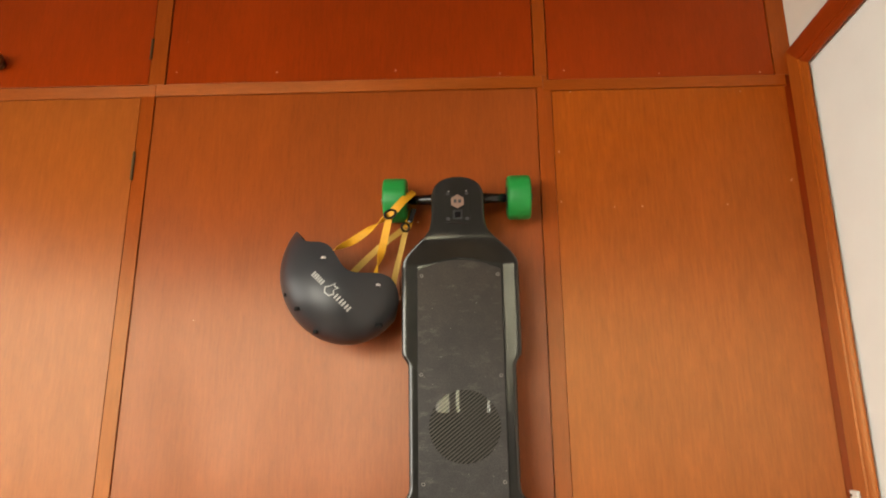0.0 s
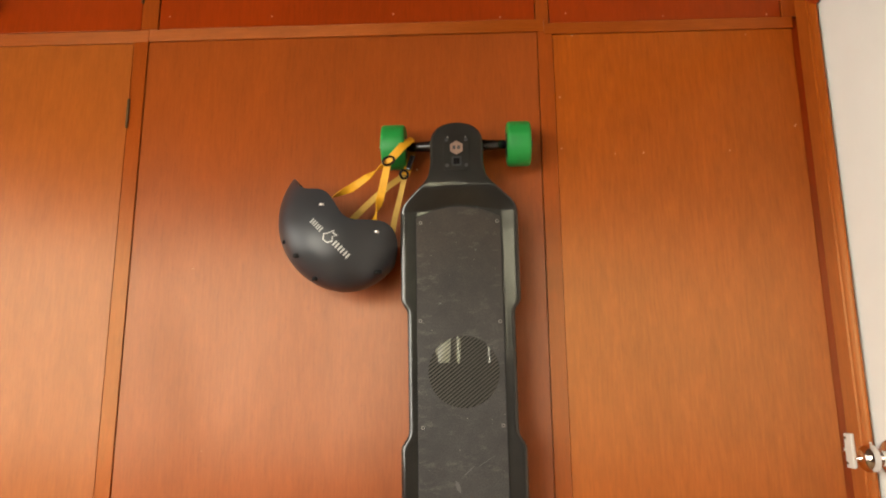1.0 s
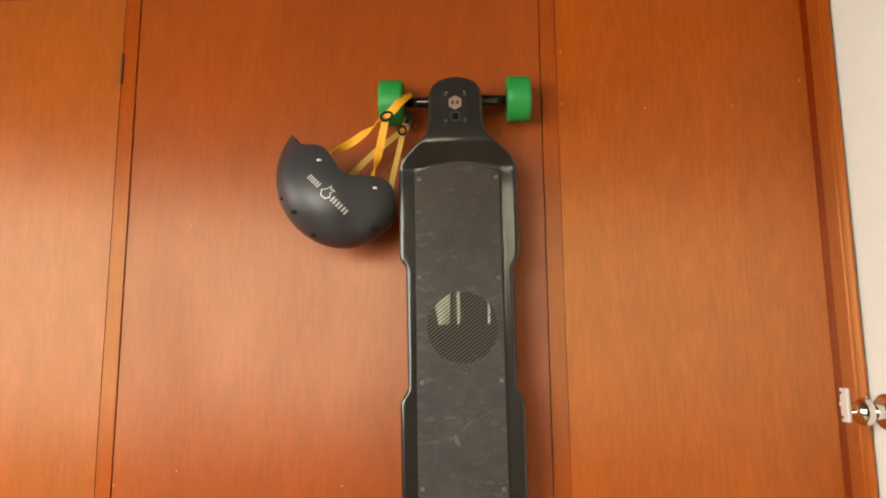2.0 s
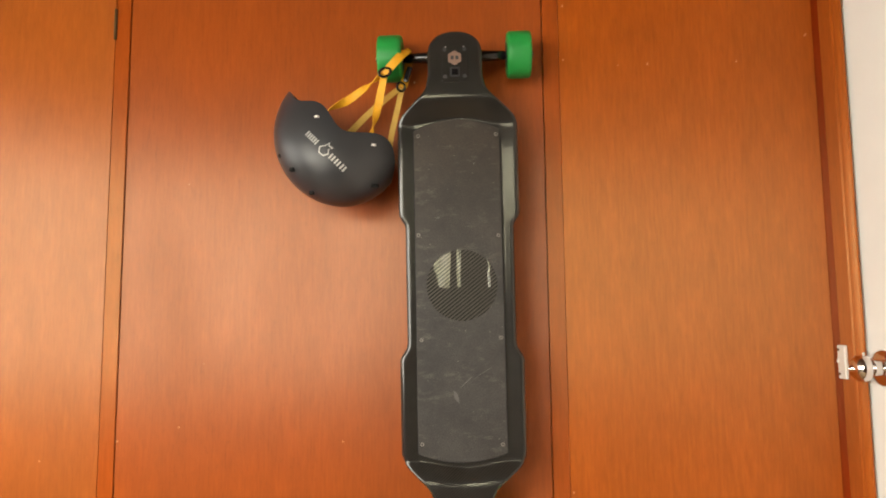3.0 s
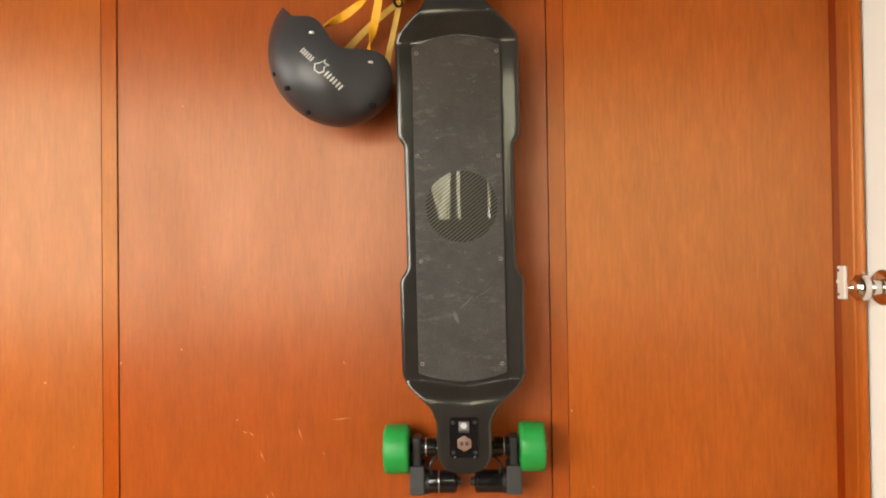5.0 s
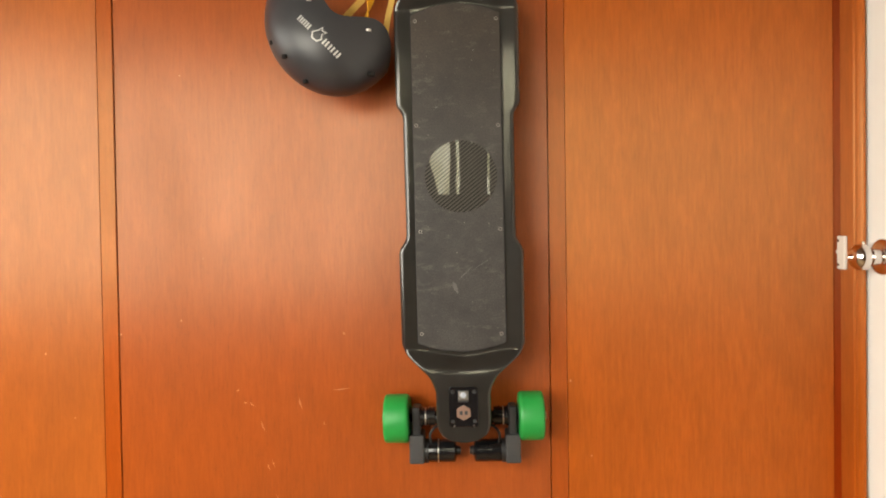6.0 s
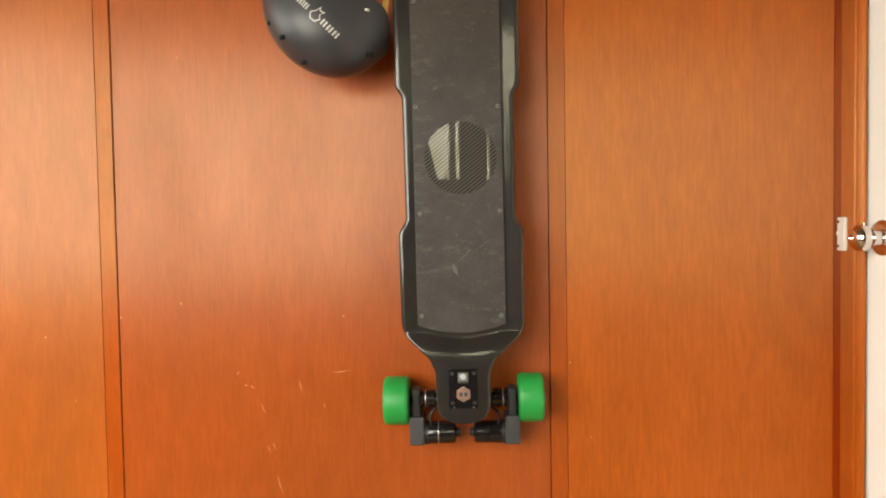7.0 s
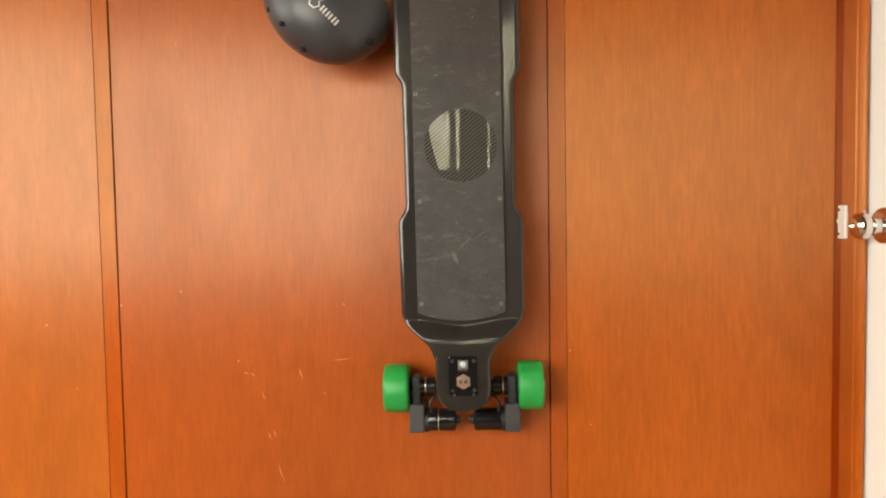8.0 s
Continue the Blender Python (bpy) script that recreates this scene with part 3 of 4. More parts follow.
for parent, places in (
    (d_um, ((-0.4, 2.031), (-0.632, 2.037), (-0.128, 2.028), (0.108, 2.014),)),
    (d_ur, ((0.252, 2.018), (0.462, 2.005), (0.684, 2.002),)),
    (d_right, ((0.263, 1.964), (0.635, 1.956), (0.231, 1.821), (0.23, 1.706), (0.341, 1.692), (0.4, 1.693), (0.578, 1.694), (0.719, 1.748), (0.717, 1.745), (0.227, 0.847), (0.267, 0.699),)),
    (d_left, ((-0.827, 0.907), (-0.769, 0.777),)),
    (d_mid, ((-0.671, 0.945), (-0.547, 0.972),)),
):
    for i, (x, z) in enumerate(places):
        nail_mark(parent, x, z, (0.0021, 0.0016, 0.0024)[i % 3])


# ---- the electric longboard ----
board = tagged(new("electric_longboard"), "dark carbon-fibre electric longboard with green wheels hung upright on the wardrobe", "skateboard")
board.matrix_world = pose(0.0185, 0, 0.808, 0, -0.55, 0)
NECK = 0.0515
STATIONS = ((-0.05, 0.0495), (0.045, 0.0495), (0.07, 0.060), (0.088, 0.080), (0.108, 0.1025), (0.128, 0.1115), (0.297, 0.1125), (0.326, 0.0985), (0.545, 0.0995), (0.567, 0.1115), (0.738, 0.1120), (0.750, 0.1090), (0.758, 0.1030), (0.790, 0.0680), (0.804, 0.0565), (0.83, NECK), (0.92, NECK))


def half_width(z):
    w = STATIONS[-1][1]
    for (z0, w0), (z1, w1) in zip(STATIONS, STATIONS[1:]):
        if z0 <= z <= z1:
            f = (z - z0) / (z1 - z0)
            w = w0 + (w1 - w0) * (smooth01(f) if abs(z1 - z0) > 0.02 and z0 > 0.28 and z1 < 0.6 else f)
            break
    if z > 0.868:
        w *= max(0.0, 1 - ((z - 0.866) / 0.046) ** 2.6) ** (1 / 2.6)
    if z < -0.005:
        w *= max(0.0, 1 - ((-0.005 - z) / 0.042) ** 2.6) ** (1 / 2.6)
    return max(w, 0.002)


def smooth_width(z):
    """The outline with its corners eased."""
    k = 0.005
    return (half_width(z - k) + 2 * half_width(z) + half_width(z + k)) / 4 if 0.03 < z < 0.84 else half_width(z)


LID_X = 0.0805


def lid_top(x):
    return 0.727 + 0.020 * (1 - (x / LID_X) ** 2)


def lid_foot(x):
    return 0.131 - 0.0155 * (1 - (x / LID_X) ** 2)


def eased(v, k):
    """The positive part of v with a soft corner."""
    return 0.5 * (v + math.sqrt(v * v + k * k))


def fold_top(x):
    """Foot of the upper ramp: level at the rails, bowed up over the lid."""
    return 0.7390 + 0.0125 * 0.5 * (1 + math.cos(math.pi * min(1.0, abs(x) / 0.088)))


def fold_foot(x):
    return 0.1175 - 0.0125 * 0.5 * (1 + math.cos(math.pi * min(1.0, abs(x) / 0.088)))


RISE, BEND_TOP, BEND_FOOT = 0.0212, 0.7835, 0.0865


def ramp_rise(u, run, head):
    """A ramp with a tight bend at its foot and a broad one at its head."""
    slope = RISE / run
    return slope * (eased(u, 0.003) - eased(u - run, head))


def deck_height(z, x):
    """How far the deck's face stands from the wall: a dropped platform, rounded rails, ramps up to both ends."""
    h = 0.100
    up, down = z - fold_top(x), fold_foot(x) - z
    inner = smooth01(1 - max(up, down) / 0.02) if max(up, down) > 0 else 1.0
    h += 0.10 * max(0.0, abs(x) - LID_X - 0.001) * inner
    h += ramp_rise(up, BEND_TOP - fold_top(x), 0.005) if up > -0.02 else 0.0
    h += ramp_rise(down, fold_foot(x) - BEND_FOOT, 0.013) if down > -0.02 else 0.0
    return h


def deck_mesh():
    bm = bmesh.new()
    zs = []
    z = -0.0468
    while z < 0.9118:
        zs.append(z)
        edge = min(z + 0.047, 0.912 - z)
        z += 0.0012 if edge < 0.012 or 0.73 < z < 0.80 or 0.065 < z < 0.13 else 0.003 if edge < 0.05 else 0.0045
    zs.append(0.9118)
    m = 72
    loops = []
    for z in zs:
        w = smooth_width(z)
        thin = smooth01((z - 0.07) / 0.06) * smooth01((0.80 - z) / 0.06)
        thick = 0.014 + 0.024 * thin
        r = min(0.0075, w * 0.45, thick * 0.48)
        ring = []
        for i in range(m + 1):
            s = -1 + 2 * i / m
            x = w * math.sin(s * math.pi / 2) if w < 0.03 else w * (0.82 * s + 0.18 * math.sin(s * math.pi / 2) ** 3)
            x = max(-w, min(w, x))
            near = w - abs(x)
            drop = r - math.sqrt(max(0.0, r * r - (r - near) ** 2)) if near < r else 0.0
            ring.append((x, -(deck_height(z, x) - drop), z))
        back = []
        for i in range(9):
            s = 1 - 2 * i / 8
            x = (w - 0.35 * r) * s * (0.94 if thick > 0.02 else 0.97)
            back.append((x, -(deck_height(z, 0) - thick - 0.002 * s * s * -1), z))
        shift = 0.002 * smooth01((z - 0.06) / 0.06) * smooth01((0.82 - z) / 0.06)
        loops.append([bm.verts.new((p[0] * (1 + 0.9 * shift / w) + shift, p[1], p[2])) for p in ring + back])
    n = len(loops[0])
    for a, b in zip(loops, loops[1:]):
        for i in range(n):
            bm.faces.new((a[i], a[(i + 1) % n], b[(i + 1) % n], b[i]))
    bm.faces.new(loops[0])
    bm.faces.new(loops[-1])
    return bm


deck = part("deck", deck_mesh(), M_CARBON, board, "glossy dark carbon-fibre deck with raised rails", smooth=True)


def plate_from_outline(outline, y_top, y_low, bevel=0.0):
    """A flat plate of an outline in the plane of the wall."""
    bm = bmesh.new()
    face = bm.faces.new([bm.verts.new((x, y_low, z)) for x, z in outline])
    made = bmesh.ops.extrude_face_region(bm, geom=[face])["geom"]
    bmesh.ops.translate(bm, vec=(0, y_top - y_low, 0), verts=[v for v in made if isinstance(v, bmesh.types.BMVert)])
    if bevel:
        edges = [e for e in bm.edges if all(abs(v.co.y - y_top) < 1e-6 for v in e.verts)]
        bmesh.ops.bevel(bm, geom=edges, offset=bevel, segments=2, profile=0.5, affect="EDGES")
    return bm


def rounded(x0, x1, z0, z1, r, n=5):
    out = []
    for cx, cz, a0 in ((x1 - r, z1 - r, 0), (x0 + r, z1 - r, 90), (x0 + r, z0 + r, 180), (x1 - r, z0 + r, 270)):
        for i in range(n + 1):
            a = radians(a0 + 90 * i / n)
            out.append((cx + r * math.cos(a), cz + r * math.sin(a)))
    return out


def circle(cx, cz, r, n, turn=0.0):
    return [(cx + r * math.cos(2 * math.pi * i / n + turn), cz + r * math.sin(2 * math.pi * i / n + turn)) for i in range(n)]


def lid_outline(inset):
    w = LID_X - inset
    top = [(w * (1 - 2 * i / 24), lid_top(w * (1 - 2 * i / 24)) - inset) for i in range(25)]
    foot = [(-w + 2 * w * i / 24, lid_foot(-w + 2 * w * i / 24) + inset) for i in range(25)]
    return top + foot


part("seal", plate_from_outline(lid_outline(-0.0012), -0.1006, -0.098), M_FOAM, deck)
lid = part("lid", plate_from_outline(lid_outline(0.0), -0.1022, -0.099, 0.0006), M_LID, deck, "worn black grip-covered lid")
part("carbon_window", plate_from_outline(circle(0.0045, 0.434, 0.0655, 96), -0.1027, -0.101, 0.0003), M_CARBON_GLOSS, lid, "glossy round carbon-fibre window")
for x, z in ((-0.0725, 0.717), (0.0745, 0.717), (-0.0745, 0.5285), (0.0740, 0.525), (-0.072, 0.335), (0.0735, 0.337), (-0.0735, 0.148), (0.072, 0.1465)):
    screw = part("screw", lathe([(-0.1015, 0.0036), (-0.1030, 0.0035), (-0.1034, 0.0029), (-0.1031, 0.0022)], (x, 0, z), "y", 14), M_SCREW, lid)
    socket = lathe([(-0.1030, 0.0018), (-0.10325, 0.0018)], (x, 0, z), "y", 6)
    part("screw_socket", socket, M_FOAM, lid)


def scuff(x0, z0, x1, z1, w):
    """A pale rub mark on the grip sheet, broad in the middle and fading to points."""
    a, b = Vector((x0, z0)), Vector((x1, z1))
    d = (b - a).normalized()
    s = Vector((d.y, -d.x))
    pts = [a, a.lerp(b, 0.3) + s * w * 0.4, a.lerp(b, 0.6) + s * w * 0.5, b, a.lerp(b, 0.65) - s * w * 0.4, a.lerp(b, 0.25) - s * w * 0.5]
    part("scuff", plate_from_outline([tuple(p) for p in pts], -0.10235, -0.1015), M_SCUFF, lid)


for mark in ((-0.015, 0.243, -0.005, 0.220, 0.008), (-0.004, 0.246, 0.024, 0.272, 0.0016), (0.020, 0.262, 0.062, 0.288, 0.0009), (-0.040, 0.560, -0.034, 0.561, 0.003), (0.030, 0.660, 0.034, 0.664, 0.002)):
    scuff(*mark)


def end_plate(z0, z1, half, face, badge_z, mat):
    """The truck's base plate let into the deck, with its badge, slot and four screws."""
    plate = part("base_plate", plate_from_outline(rounded(-half, half, z0, z1, 0.005), -face - 0.0012, -face + 0.004, 0.0006), mat, board, "black truck base plate")
    part("badge", plate_from_outline(circle(0, badge_z, 0.0142, 6, math.pi / 2), -face - 0.0026, -face, 0.0006), M_COPPER, plate, "hexagonal copper-coloured badge")
    for x, z in ((-0.0045, badge_z), (0.0045, badge_z)):
        part("badge_mark", box(x - 0.0028, x + 0.0028, -face - 0.0031, -face - 0.002, z - 0.0035, z + 0.0035, 0.0004), M_GREY_PLASTIC, plate)
    for x in (-half + 0.0065, half - 0.0065):
        for z in (z0 + 0.010, z1 - 0.009):
            part("screw", lathe([(-face, 0.0038), (-face - 0.0018, 0.0036), (-face - 0.0024, 0.0028), (-face - 0.0016, 0.0016)], (x, 0, z), "y", 12), M_BLACK_MATT if mat is M_BLACK else M_GREY_PLASTIC, plate)
    return plate


FACE = 0.1215
tail_plate = end_plate(-0.018, 0.0545, 0.0262, FACE, 0.0078, M_BLACK)
nose_plate = end_plate(0.8145, 0.8855, 0.0250, FACE, 0.8600, M_CARBON)
part("kingpin_slot", box(-0.0095, 0.0095, -FACE - 0.0018, -FACE - 0.0005, 0.027, 0.048, 0.0005), M_BLACK_MATT, tail_plate)
part("kingpin_bracket", box(-0.0088, 0.0088, -FACE - 0.0035, -FACE - 0.001, 0.031, 0.0465, 0.001), M_SCREW, tail_plate, "small steel bracket")
part("kingpin_bolt", lathe([(-FACE - 0.003, 0.006), (-FACE - 0.0055, 0.0058), (-FACE - 0.0062, 0.0045), (-FACE - 0.005, 0.003)], (0, 0, 0.040), "y", 6), plain("zinc_bolt", (0.55, 0.6, 0.68), 0.35, 0.7), tail_plate, "zinc-plated bolt head")
part("kingpin_slot", box(-0.009, 0.009, -FACE - 0.0020, -FACE - 0.0005, 0.8235, 0.8425, 0.0005), M_BLACK_MATT, nose_plate)
part("kingpin_slot", box(-0.006, 0.006, -FACE - 0.0026, -FACE - 0.0015, 0.8265, 0.8385, 0.0004), M_BLACK, nose_plate)
for x in (-0.017, 0.018):
    part("rivet", lathe([(-FACE - 0.001, 0.0016), (-FACE - 0.0022, 0.0012)], (x, 0, -0.016), "y", 8), M_STEEL, tail_plate)
for x in (-0.0165, 0.0175):
    part("rivet", lathe([(-FACE - 0.001, 0.0014), (-FACE - 0.0020, 0.001)], (x, 0, 0.8815), "y", 8), M_STEEL, nose_plate)

WHEEL_R, WHEEL_Y = 0.0458, -0.0466
AXLE_N, AXLE_T = 0.8915, -0.0195


def wheel(x_in, x_out, z):
    """A wide urethane wheel with a black core and bearing; x_out is the outer lip."""
    s = 1 if x_out > x_in else -1
    w = abs(x_out - x_in)
    r = WHEEL_R
    prof = [(0, 0.024), (0, r - 0.007), (0.0012, r - 0.003), (0.004, r - 0.0008), (0.008, r), (w - 0.007, r), (w - 0.003, r - 0.0009), (w - 0.0008, r - 0.0028), (w, r - 0.006), (w, 0.024)]
    tyre = part("wheel", lathe([(x_in + s * a, b) for a, b in prof], (0, WHEEL_Y, z), "x", 64), M_GREEN, board, "bright green urethane wheel", smooth=False)
    for poly in tyre.data.polygons:
        poly.use_smooth = len(poly.vertices) == 4
    part("core", lathe([(x_in - s * 0.001, 0.010), (x_in - s * 0.001, 0.0235), (x_out + s * 0.001, 0.0235), (x_out + s * 0.001, 0.010)], (0, WHEEL_Y, z), "x", 24), M_BLACK_MATT, tyre)
    part("axle_nut", lathe([(x_out - s * 0.002, 0.007), (x_out + s * 0.005, 0.007), (x_out + s * 0.006, 0.005)], (0, WHEEL_Y, z), "x", 6), M_STEEL, tyre)


wheel(-0.1040, -0.1525, AXLE_N)
wheel(0.1015, 0.1495, AXLE_N)
wheel(-0.1040, -0.1520, AXLE_T - 0.001)
wheel(0.1020, 0.1495, AXLE_T + 0.0015)


def truck(z, y_base):
    bm = lathe([(-0.104, 0.0075), (-0.099, 0.0078), (-0.097, 0.0092), (-0.06, 0.0108), (-0.045, 0.014), (0.045, 0.014), (0.06, 0.0108), (0.097, 0.0092), (0.099, 0.0078), (0.104, 0.0075)], (0, WHEEL_Y, z), "x", 20)
    hanger = part("truck_hanger", bm, M_BLACK, board, "black metal truck hanger", smooth=True)
    part("pivot_block", box(-0.022, 0.022, y_base, WHEEL_Y + 0.006, z - 0.03, z + 0.022, 0.005), M_BLACK, hanger)
    return hanger


hang_n = truck(AXLE_N, -0.106)
hang_t = truck(AXLE_T, -0.106)


def drive(s):
    """One motor with its bracket, belt cover and pulley; s: -1 or 1 for the side."""
    y = WHEEL_Y
    z = -0.0835
    motor = part("motor", lathe([(s * a, r) for a, r in ((0.0165, 0.014), (0.0175, 0.0185), (0.0205, 0.0212), (0.044, 0.0212), (0.0445, 0.0205), (0.046, 0.0205), (0.0465, 0.0212), (0.066, 0.0212), (0.070, 0.0205))], (0, y, z), "x", 40), M_BLACK, board, "black cylindrical hub motor", smooth=True)
    part("shaft_boss", lathe([(s * a, r) for a, r in ((0.0085, 0.0055), (0.0095, 0.0075), (0.0135, 0.0075), (0.014, 0.0095), (0.017, 0.0095))], (0, y, z), "x", 24), M_BLACK_MATT, motor, smooth=False)
    if s < 0:
        part("band", lathe([(-0.0495, 0.0214), (-0.0515, 0.0214)], (0, y, z), "x", 40), M_STEEL, motor, "thin bright ring")
    part("motor_flange", lathe([(s * 0.0695, 0.0225), (s * 0.0775, 0.0225)], (0, y, z), "x", 32), M_BLACK_MATT, motor)
    bm = bmesh.new()
    add_box(bm, *sorted((s * 0.0765, s * 0.1045)), y - 0.027, y + 0.024, -0.1015, -0.047, 0.004, 3)
    cover = part("belt_cover", bm, M_GREY_PLASTIC, board, "dark grey plastic belt cover")
    for k in range(4):
        part("rib", box(*sorted((s * 0.082, s * 0.1046)), y - 0.0278, y - 0.025, -0.0985 + k * 0.0035, -0.097 + k * 0.0035, 0.0004), M_GREY_PLASTIC, cover)
    part("mount_arm", box(*sorted((s * 0.083, s * 0.0995)), y - 0.020, y + 0.018, -0.058, 0.004, 0.005, 3), M_BLACK_MATT, board, "black motor mounting arm")
    pulley = part("pulley", lathe([(s * a, r) for a, r in ((0.055, 0.011), (0.0555, 0.0175), (0.064, 0.0175), (0.0645, 0.0195), (0.0665, 0.0195), (0.067, 0.0165), (0.079, 0.0165), (0.0795, 0.019), (0.083, 0.019))], (0, y, AXLE_T + 0.002), "x", 36), M_BLACK, board, "black drive pulley", smooth=False)
    part("ring", lathe([(s * 0.0725, 0.0169), (s * 0.0745, 0.0169)], (0, y, AXLE_T + 0.002), "x", 36), M_STEEL, pulley)
    part("cable", rod(glide([(s * 0.040, y + 0.004, -0.03), (s * 0.058, y - 0.008, -0.038), (s * 0.066, y - 0.012, -0.050), (s * 0.064, y - 0.010, -0.066)], 6), 0.0026, 8), M_BLACK_MATT, board, "short black motor cable", smooth=True)


drive(-1)
drive(1)

# ---- the helmet ----
from mathutils.bvhtree import BVHTree

helmet = tagged(new("skate_helmet"), "matt charcoal skate helmet hung by yellow straps from the axle", "helmet")
RUN = Vector((0.843, 0, -0.539))      # along the rim, front to back
NRM = Vector((0.539, 0, 0.843))
H_A, H_B, H_C, H_SKEW = 0.134, 0.149, 0.0942, 0.0255      # half length, crown height, half width, lean of the crown
RIM_WAVE = (0.0253, 0.0014, -0.0205, 0.0087, 0.0068, 0.0101, -0.0009, -0.0047, 0.0025)
centre = Vector((-0.2154, -0.058, 1.5412))
tilt = 0.5743
UPV = (-NRM * math.cos(tilt) + Vector((0, -1, 0)) * math.sin(tilt)).normalized()     # towards the crown
SIDE = RUN.cross(UPV).normalized()
if SIDE.y > 0:
    SIDE = -SIDE
helmet.matrix_world = Matrix.Translation(centre)


def shell_point(phi, f, off=0.0):
    """phi: round the rim, 0 at the back; f: 0 at the rim, 1 at the crown."""
    c, s = math.cos(phi), math.sin(phi)
    rim = sum(v * math.cos(i * phi) for i, v in enumerate(RIM_WAVE))
    e0 = math.asin(max(-0.9, min(0.9, rim / H_B)))
    e = e0 + (math.pi / 2 - e0) * f
    k = max(0.0, math.cos(e)) ** 0.914
    return RUN * ((H_A + off) * c * k + H_SKEW * math.sin(e)) + SIDE * ((H_C + off) * s * k) + UPV * ((H_B + off) * math.sin(e))


def helmet_shell(outer, inner=None):
    """The shell's surface; with an inner offset, a closed body with a rim."""
    bm = bmesh.new()
    n, m = 96, 26

    def layer(off):
        rings = [[bm.verts.new(shell_point(2 * math.pi * i / n, (j / m) ** 0.9, off)) for i in range(n)] for j in range(m)]
        top = bm.verts.new(UPV * (H_B + off) + RUN * H_SKEW)
        for a, b in zip(rings, rings[1:]):
            for i in range(n):
                bm.faces.new((a[i], a[(i + 1) % n], b[(i + 1) % n], b[i]))
        for i in range(n):
            bm.faces.new((rings[-1][i], rings[-1][(i + 1) % n], top))
        return rings[0]

    a = layer(outer)
    if inner is not None:
        b = layer(inner)
        for i in range(n):
            bm.faces.new((a[i], a[(i + 1) % n], b[(i + 1) % n], b[i]))
    return bm


bm = helmet_shell(0.0)
shell_tree = BVHTree.FromBMesh(bm)
bm.free()
shell = part("shell", helmet_shell(0.0, -0.004), M_HELMET, helmet, "matt charcoal hard shell", smooth=True)
part("liner", helmet_shell(-0.0045, -0.018), M_FOAM, helmet, "black foam liner", smooth=True)


def on_shell(x, z):
    """Where a place of the wall's plane meets the shell from the front, and the way out of the shell there."""
    hit, n, _, _ = shell_tree.ray_cast(Vector((x, -1.0, z)) - centre, Vector((0, 1, 0)))
    if hit is None:
        hit, n, _, _ = shell_tree.find_nearest(Vector((x, -0.1, z)) - centre)
    return hit, (-n if n.y > 0 else n)


def stud(name, x, z, r, h, mat, label="", sink=0.002):
    hit, n = on_shell(x, z)
    bm = lathe([(-sink, r), (h * 0.5, r), (h * 0.85, r * 0.8), (h, r * 0.45)], (0, 0, 0), "z", 18)
    bmesh.ops.transform(bm, matrix=Matrix.Translation(hit) @ n.to_track_quat("Z", "Y").to_matrix().to_4x4(), verts=bm.verts[:])
    return part(name, bm, mat, helmet, label, smooth=True)


stud("rivet", -0.2405, 1.5480, 0.0048, 0.0024, M_NICKEL, "small bright rivet")
stud("rivet", -0.1400, 1.4990, 0.0048, 0.0024, M_NICKEL)
# flush near-black discs: the shade inside the vents is put into their colour
for x, z, r in ((-0.288, 1.457, 0.0055), (-0.140, 1.429, 0.0075), (-0.255, 1.4155, 0.005), (-0.316, 1.487, 0.003)):
    stud("vent_disc", x, z, r, 0.0003, M_HOLE_SHADE, "near-black disc for the shade inside a round vent", 0.006)


def print_patch(name, pts, mat=None):
    """A printed shape lying on the shell."""
    bm = bmesh.new()
    top, low = [], []
    for x, z in pts:
        hit, n = on_shell(x, z)
        top.append(bm.verts.new(hit + Vector((0, -0.0016, 0))))
        low.append(bm.verts.new(hit + Vector((0, 0.001, 0))))
    bm.faces.new(top)
    bm.faces.new(low)
    for i in range(len(top)):
        j = (i + 1) % len(top)
        bm.faces.new((top[i], top[j], low[j], low[i]))
    part(name, bm, mat or M_PRINT, helmet)


def print_bars():
    """Two short rows of bars with a leaf-like outline between them, in pale grey."""
    o = Vector((-0.2565, 1.5165))
    e = Vector((0.0790, -0.0790)).normalized()
    f = Vector((-e.y, e.x))
    spots = (0.004, 0.014, 0.024, 0.066, 0.079, 0.092)
    for s in spots:
        big = s > 0.05
        w, h = (0.0105, 0.0062) if big else (0.0088, 0.0058)
        c = o + e * s
        print_patch("print_bar", [tuple(c + e * a * w / 2 + f * b * h) for a, b in ((-0.9, -0.9), (-0.35, -0.9), (-0.35, 0.9), (-0.9, 0.9))])
        print_patch("print_bar", [tuple(c + e * a * w / 2 + f * b * h) for a, b in ((0.25, -0.9), (0.8, -0.9), (0.8, 0.9), (0.25, 0.9))])
    c = o + e * 0.046
    outline = [(-0.011, -0.002), (-0.004, -0.011), (0.007, -0.010), (0.012, -0.001), (0.006, 0.006), (0.010, 0.014), (0.001, 0.012), (-0.002, 0.017), (-0.005, 0.006)]
    for (a0, b0), (a1, b1) in zip(outline, outline[1:] + outline[:1]):
        print_patch("print_line", [tuple(c + e * a0 * k + f * b0 * k) for k in (1.0, 0.8)] + [tuple(c + e * a1 * k + f * b1 * k) for k in (0.8, 1.0)])


print_bars()


def strap(pts, width, twist, mat, label=""):
    bm = ribbon([Vector((x, y, z)) - centre for x, y, z in pts], width, twist)
    return part("strap", bm, mat, helmet, label, smooth=False)


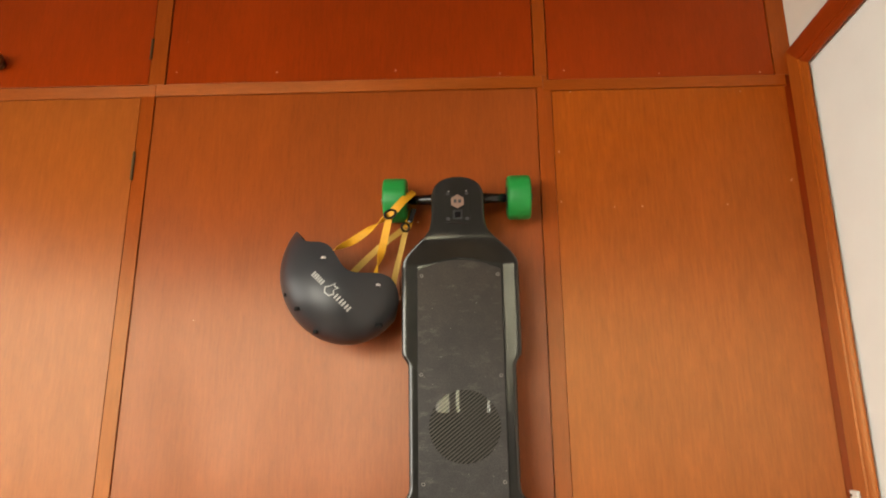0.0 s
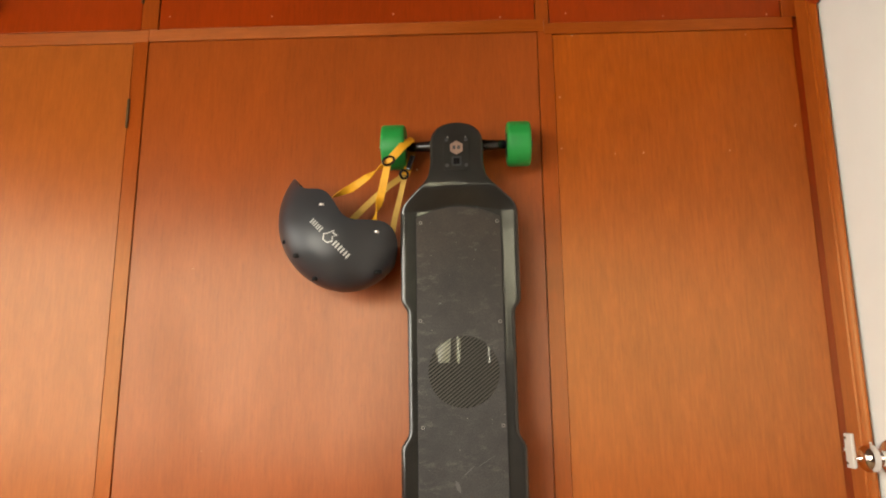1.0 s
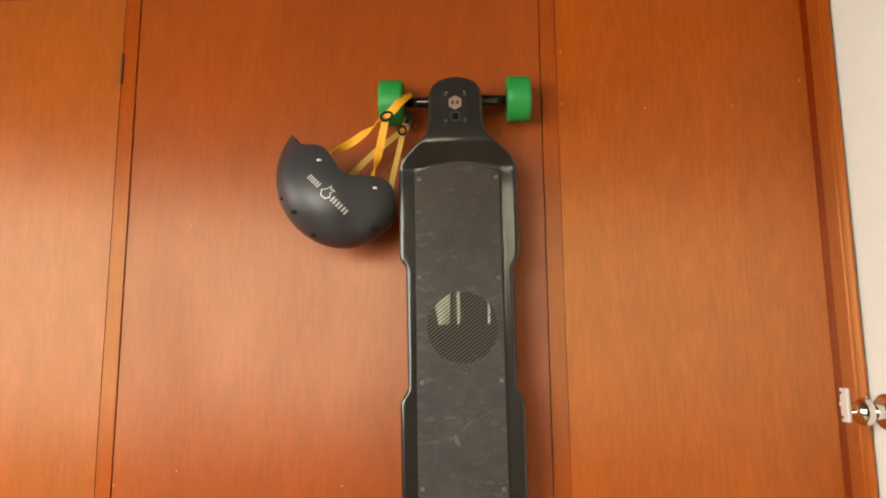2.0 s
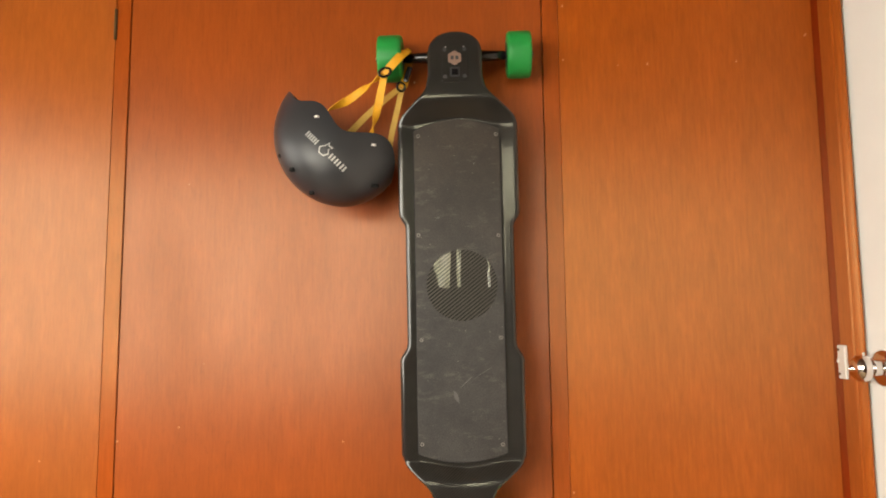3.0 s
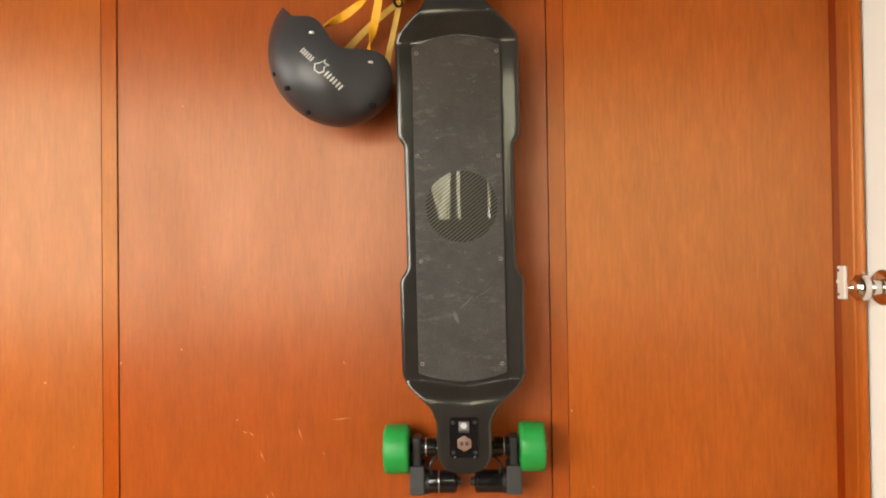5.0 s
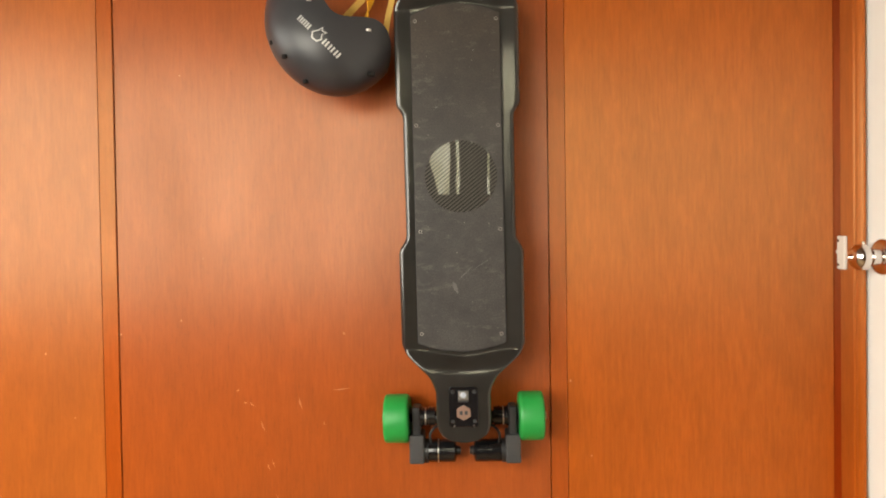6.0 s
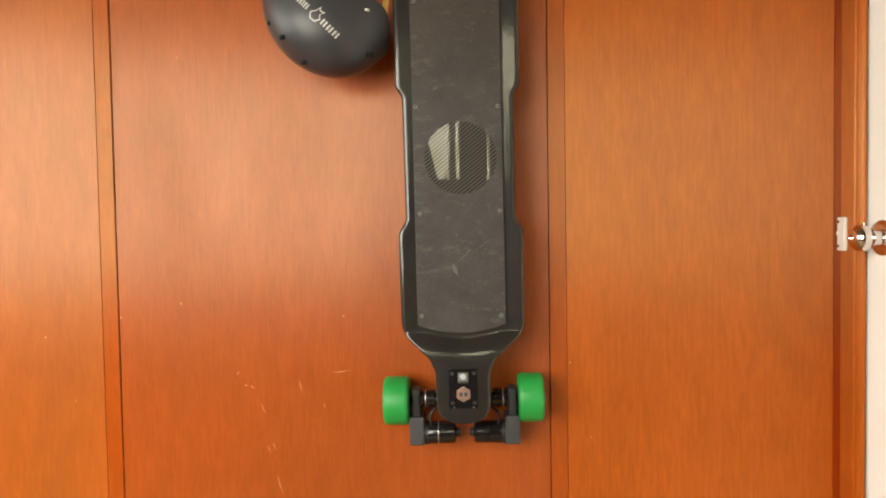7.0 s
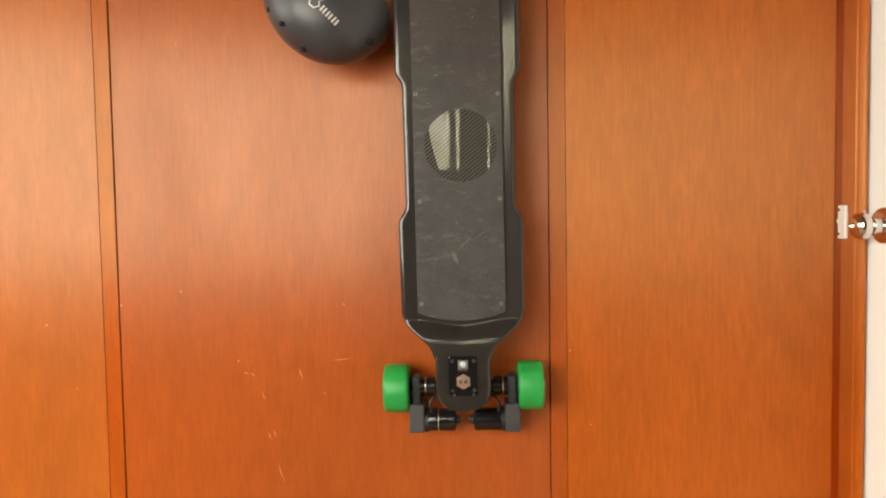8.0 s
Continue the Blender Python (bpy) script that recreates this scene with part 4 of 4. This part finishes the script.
strap([(-0.250, -0.075, 1.566), (-0.236, -0.086, 1.583), (-0.200, -0.084, 1.602), (-0.167, -0.088, 1.623), (-0.127, -0.092, 1.652)], 0.0155, (10, 70, 150, 200, 330), M_STRAP, "bright yellow woven strap")
strap([(-0.215, -0.035, 1.535), (-0.200, -0.045, 1.550), (-0.150, -0.050, 1.597), (-0.098, -0.055, 1.636)], 0.0135, (0, 5, 10, 20), M_STRAP_IN, "paler yellow inner strap")
strap([(-0.155, -0.085, 1.520), (-0.149, -0.090, 1.546), (-0.140, -0.086, 1.585), (-0.127, -0.092, 1.645)], 0.0150, (0, 70, 170, 200), M_STRAP)
strap([(-0.122, -0.045, 1.515), (-0.116, -0.052, 1.545), (-0.104, -0.055, 1.595), (-0.096, -0.056, 1.634)], 0.0115, (0, 5, 10, 15), M_STRAP_IN)
strap([(-0.127, -0.096, 1.650), (-0.112, -0.099, 1.664), (-0.098, -0.095, 1.682), (-0.087, -0.076, 1.700), (-0.0845, -0.052, 1.7105), (-0.0845, -0.032, 1.700), (-0.086, -0.034, 1.680), (-0.089, -0.050, 1.655), (-0.094, -0.056, 1.636)], 0.0160, (180, 175, 170, 175, 180, 180, 180, 180, 180), M_STRAP)


def ring_loop(name, x, y, z, a, b, r, turn, label):
    pts = [(x - centre.x + a * math.cos(t) * math.cos(turn) - b * math.sin(t) * math.sin(turn), y - centre.y, z - centre.z + a * math.cos(t) * math.sin(turn) + b * math.sin(t) * math.cos(turn)) for t in [2 * math.pi * i / 20 for i in range(21)]]
    part(name, rod(pts, r, 8), M_BLACK, helmet, label, smooth=True)


ring_loop("strap_slider", -0.124, -0.099, 1.652, 0.0115, 0.008, 0.0026, 0.4, "black plastic strap slider")
ring_loop("strap_slider", -0.097, -0.060, 1.636, 0.0075, 0.009, 0.0024, 0.3, "black plastic strap slider")
bm = box(-0.0055, 0.0055, -0.004, 0.004, -0.016, 0.016, 0.003)
bmesh.ops.transform(bm, matrix=Matrix.Translation(Vector((-0.0835, -0.062, 1.660)) - centre) @ Matrix.Rotation(radians(18), 4, "Y"), verts=bm.verts[:])
part("buckle", bm, M_BLACK, helmet, "black side-release buckle")
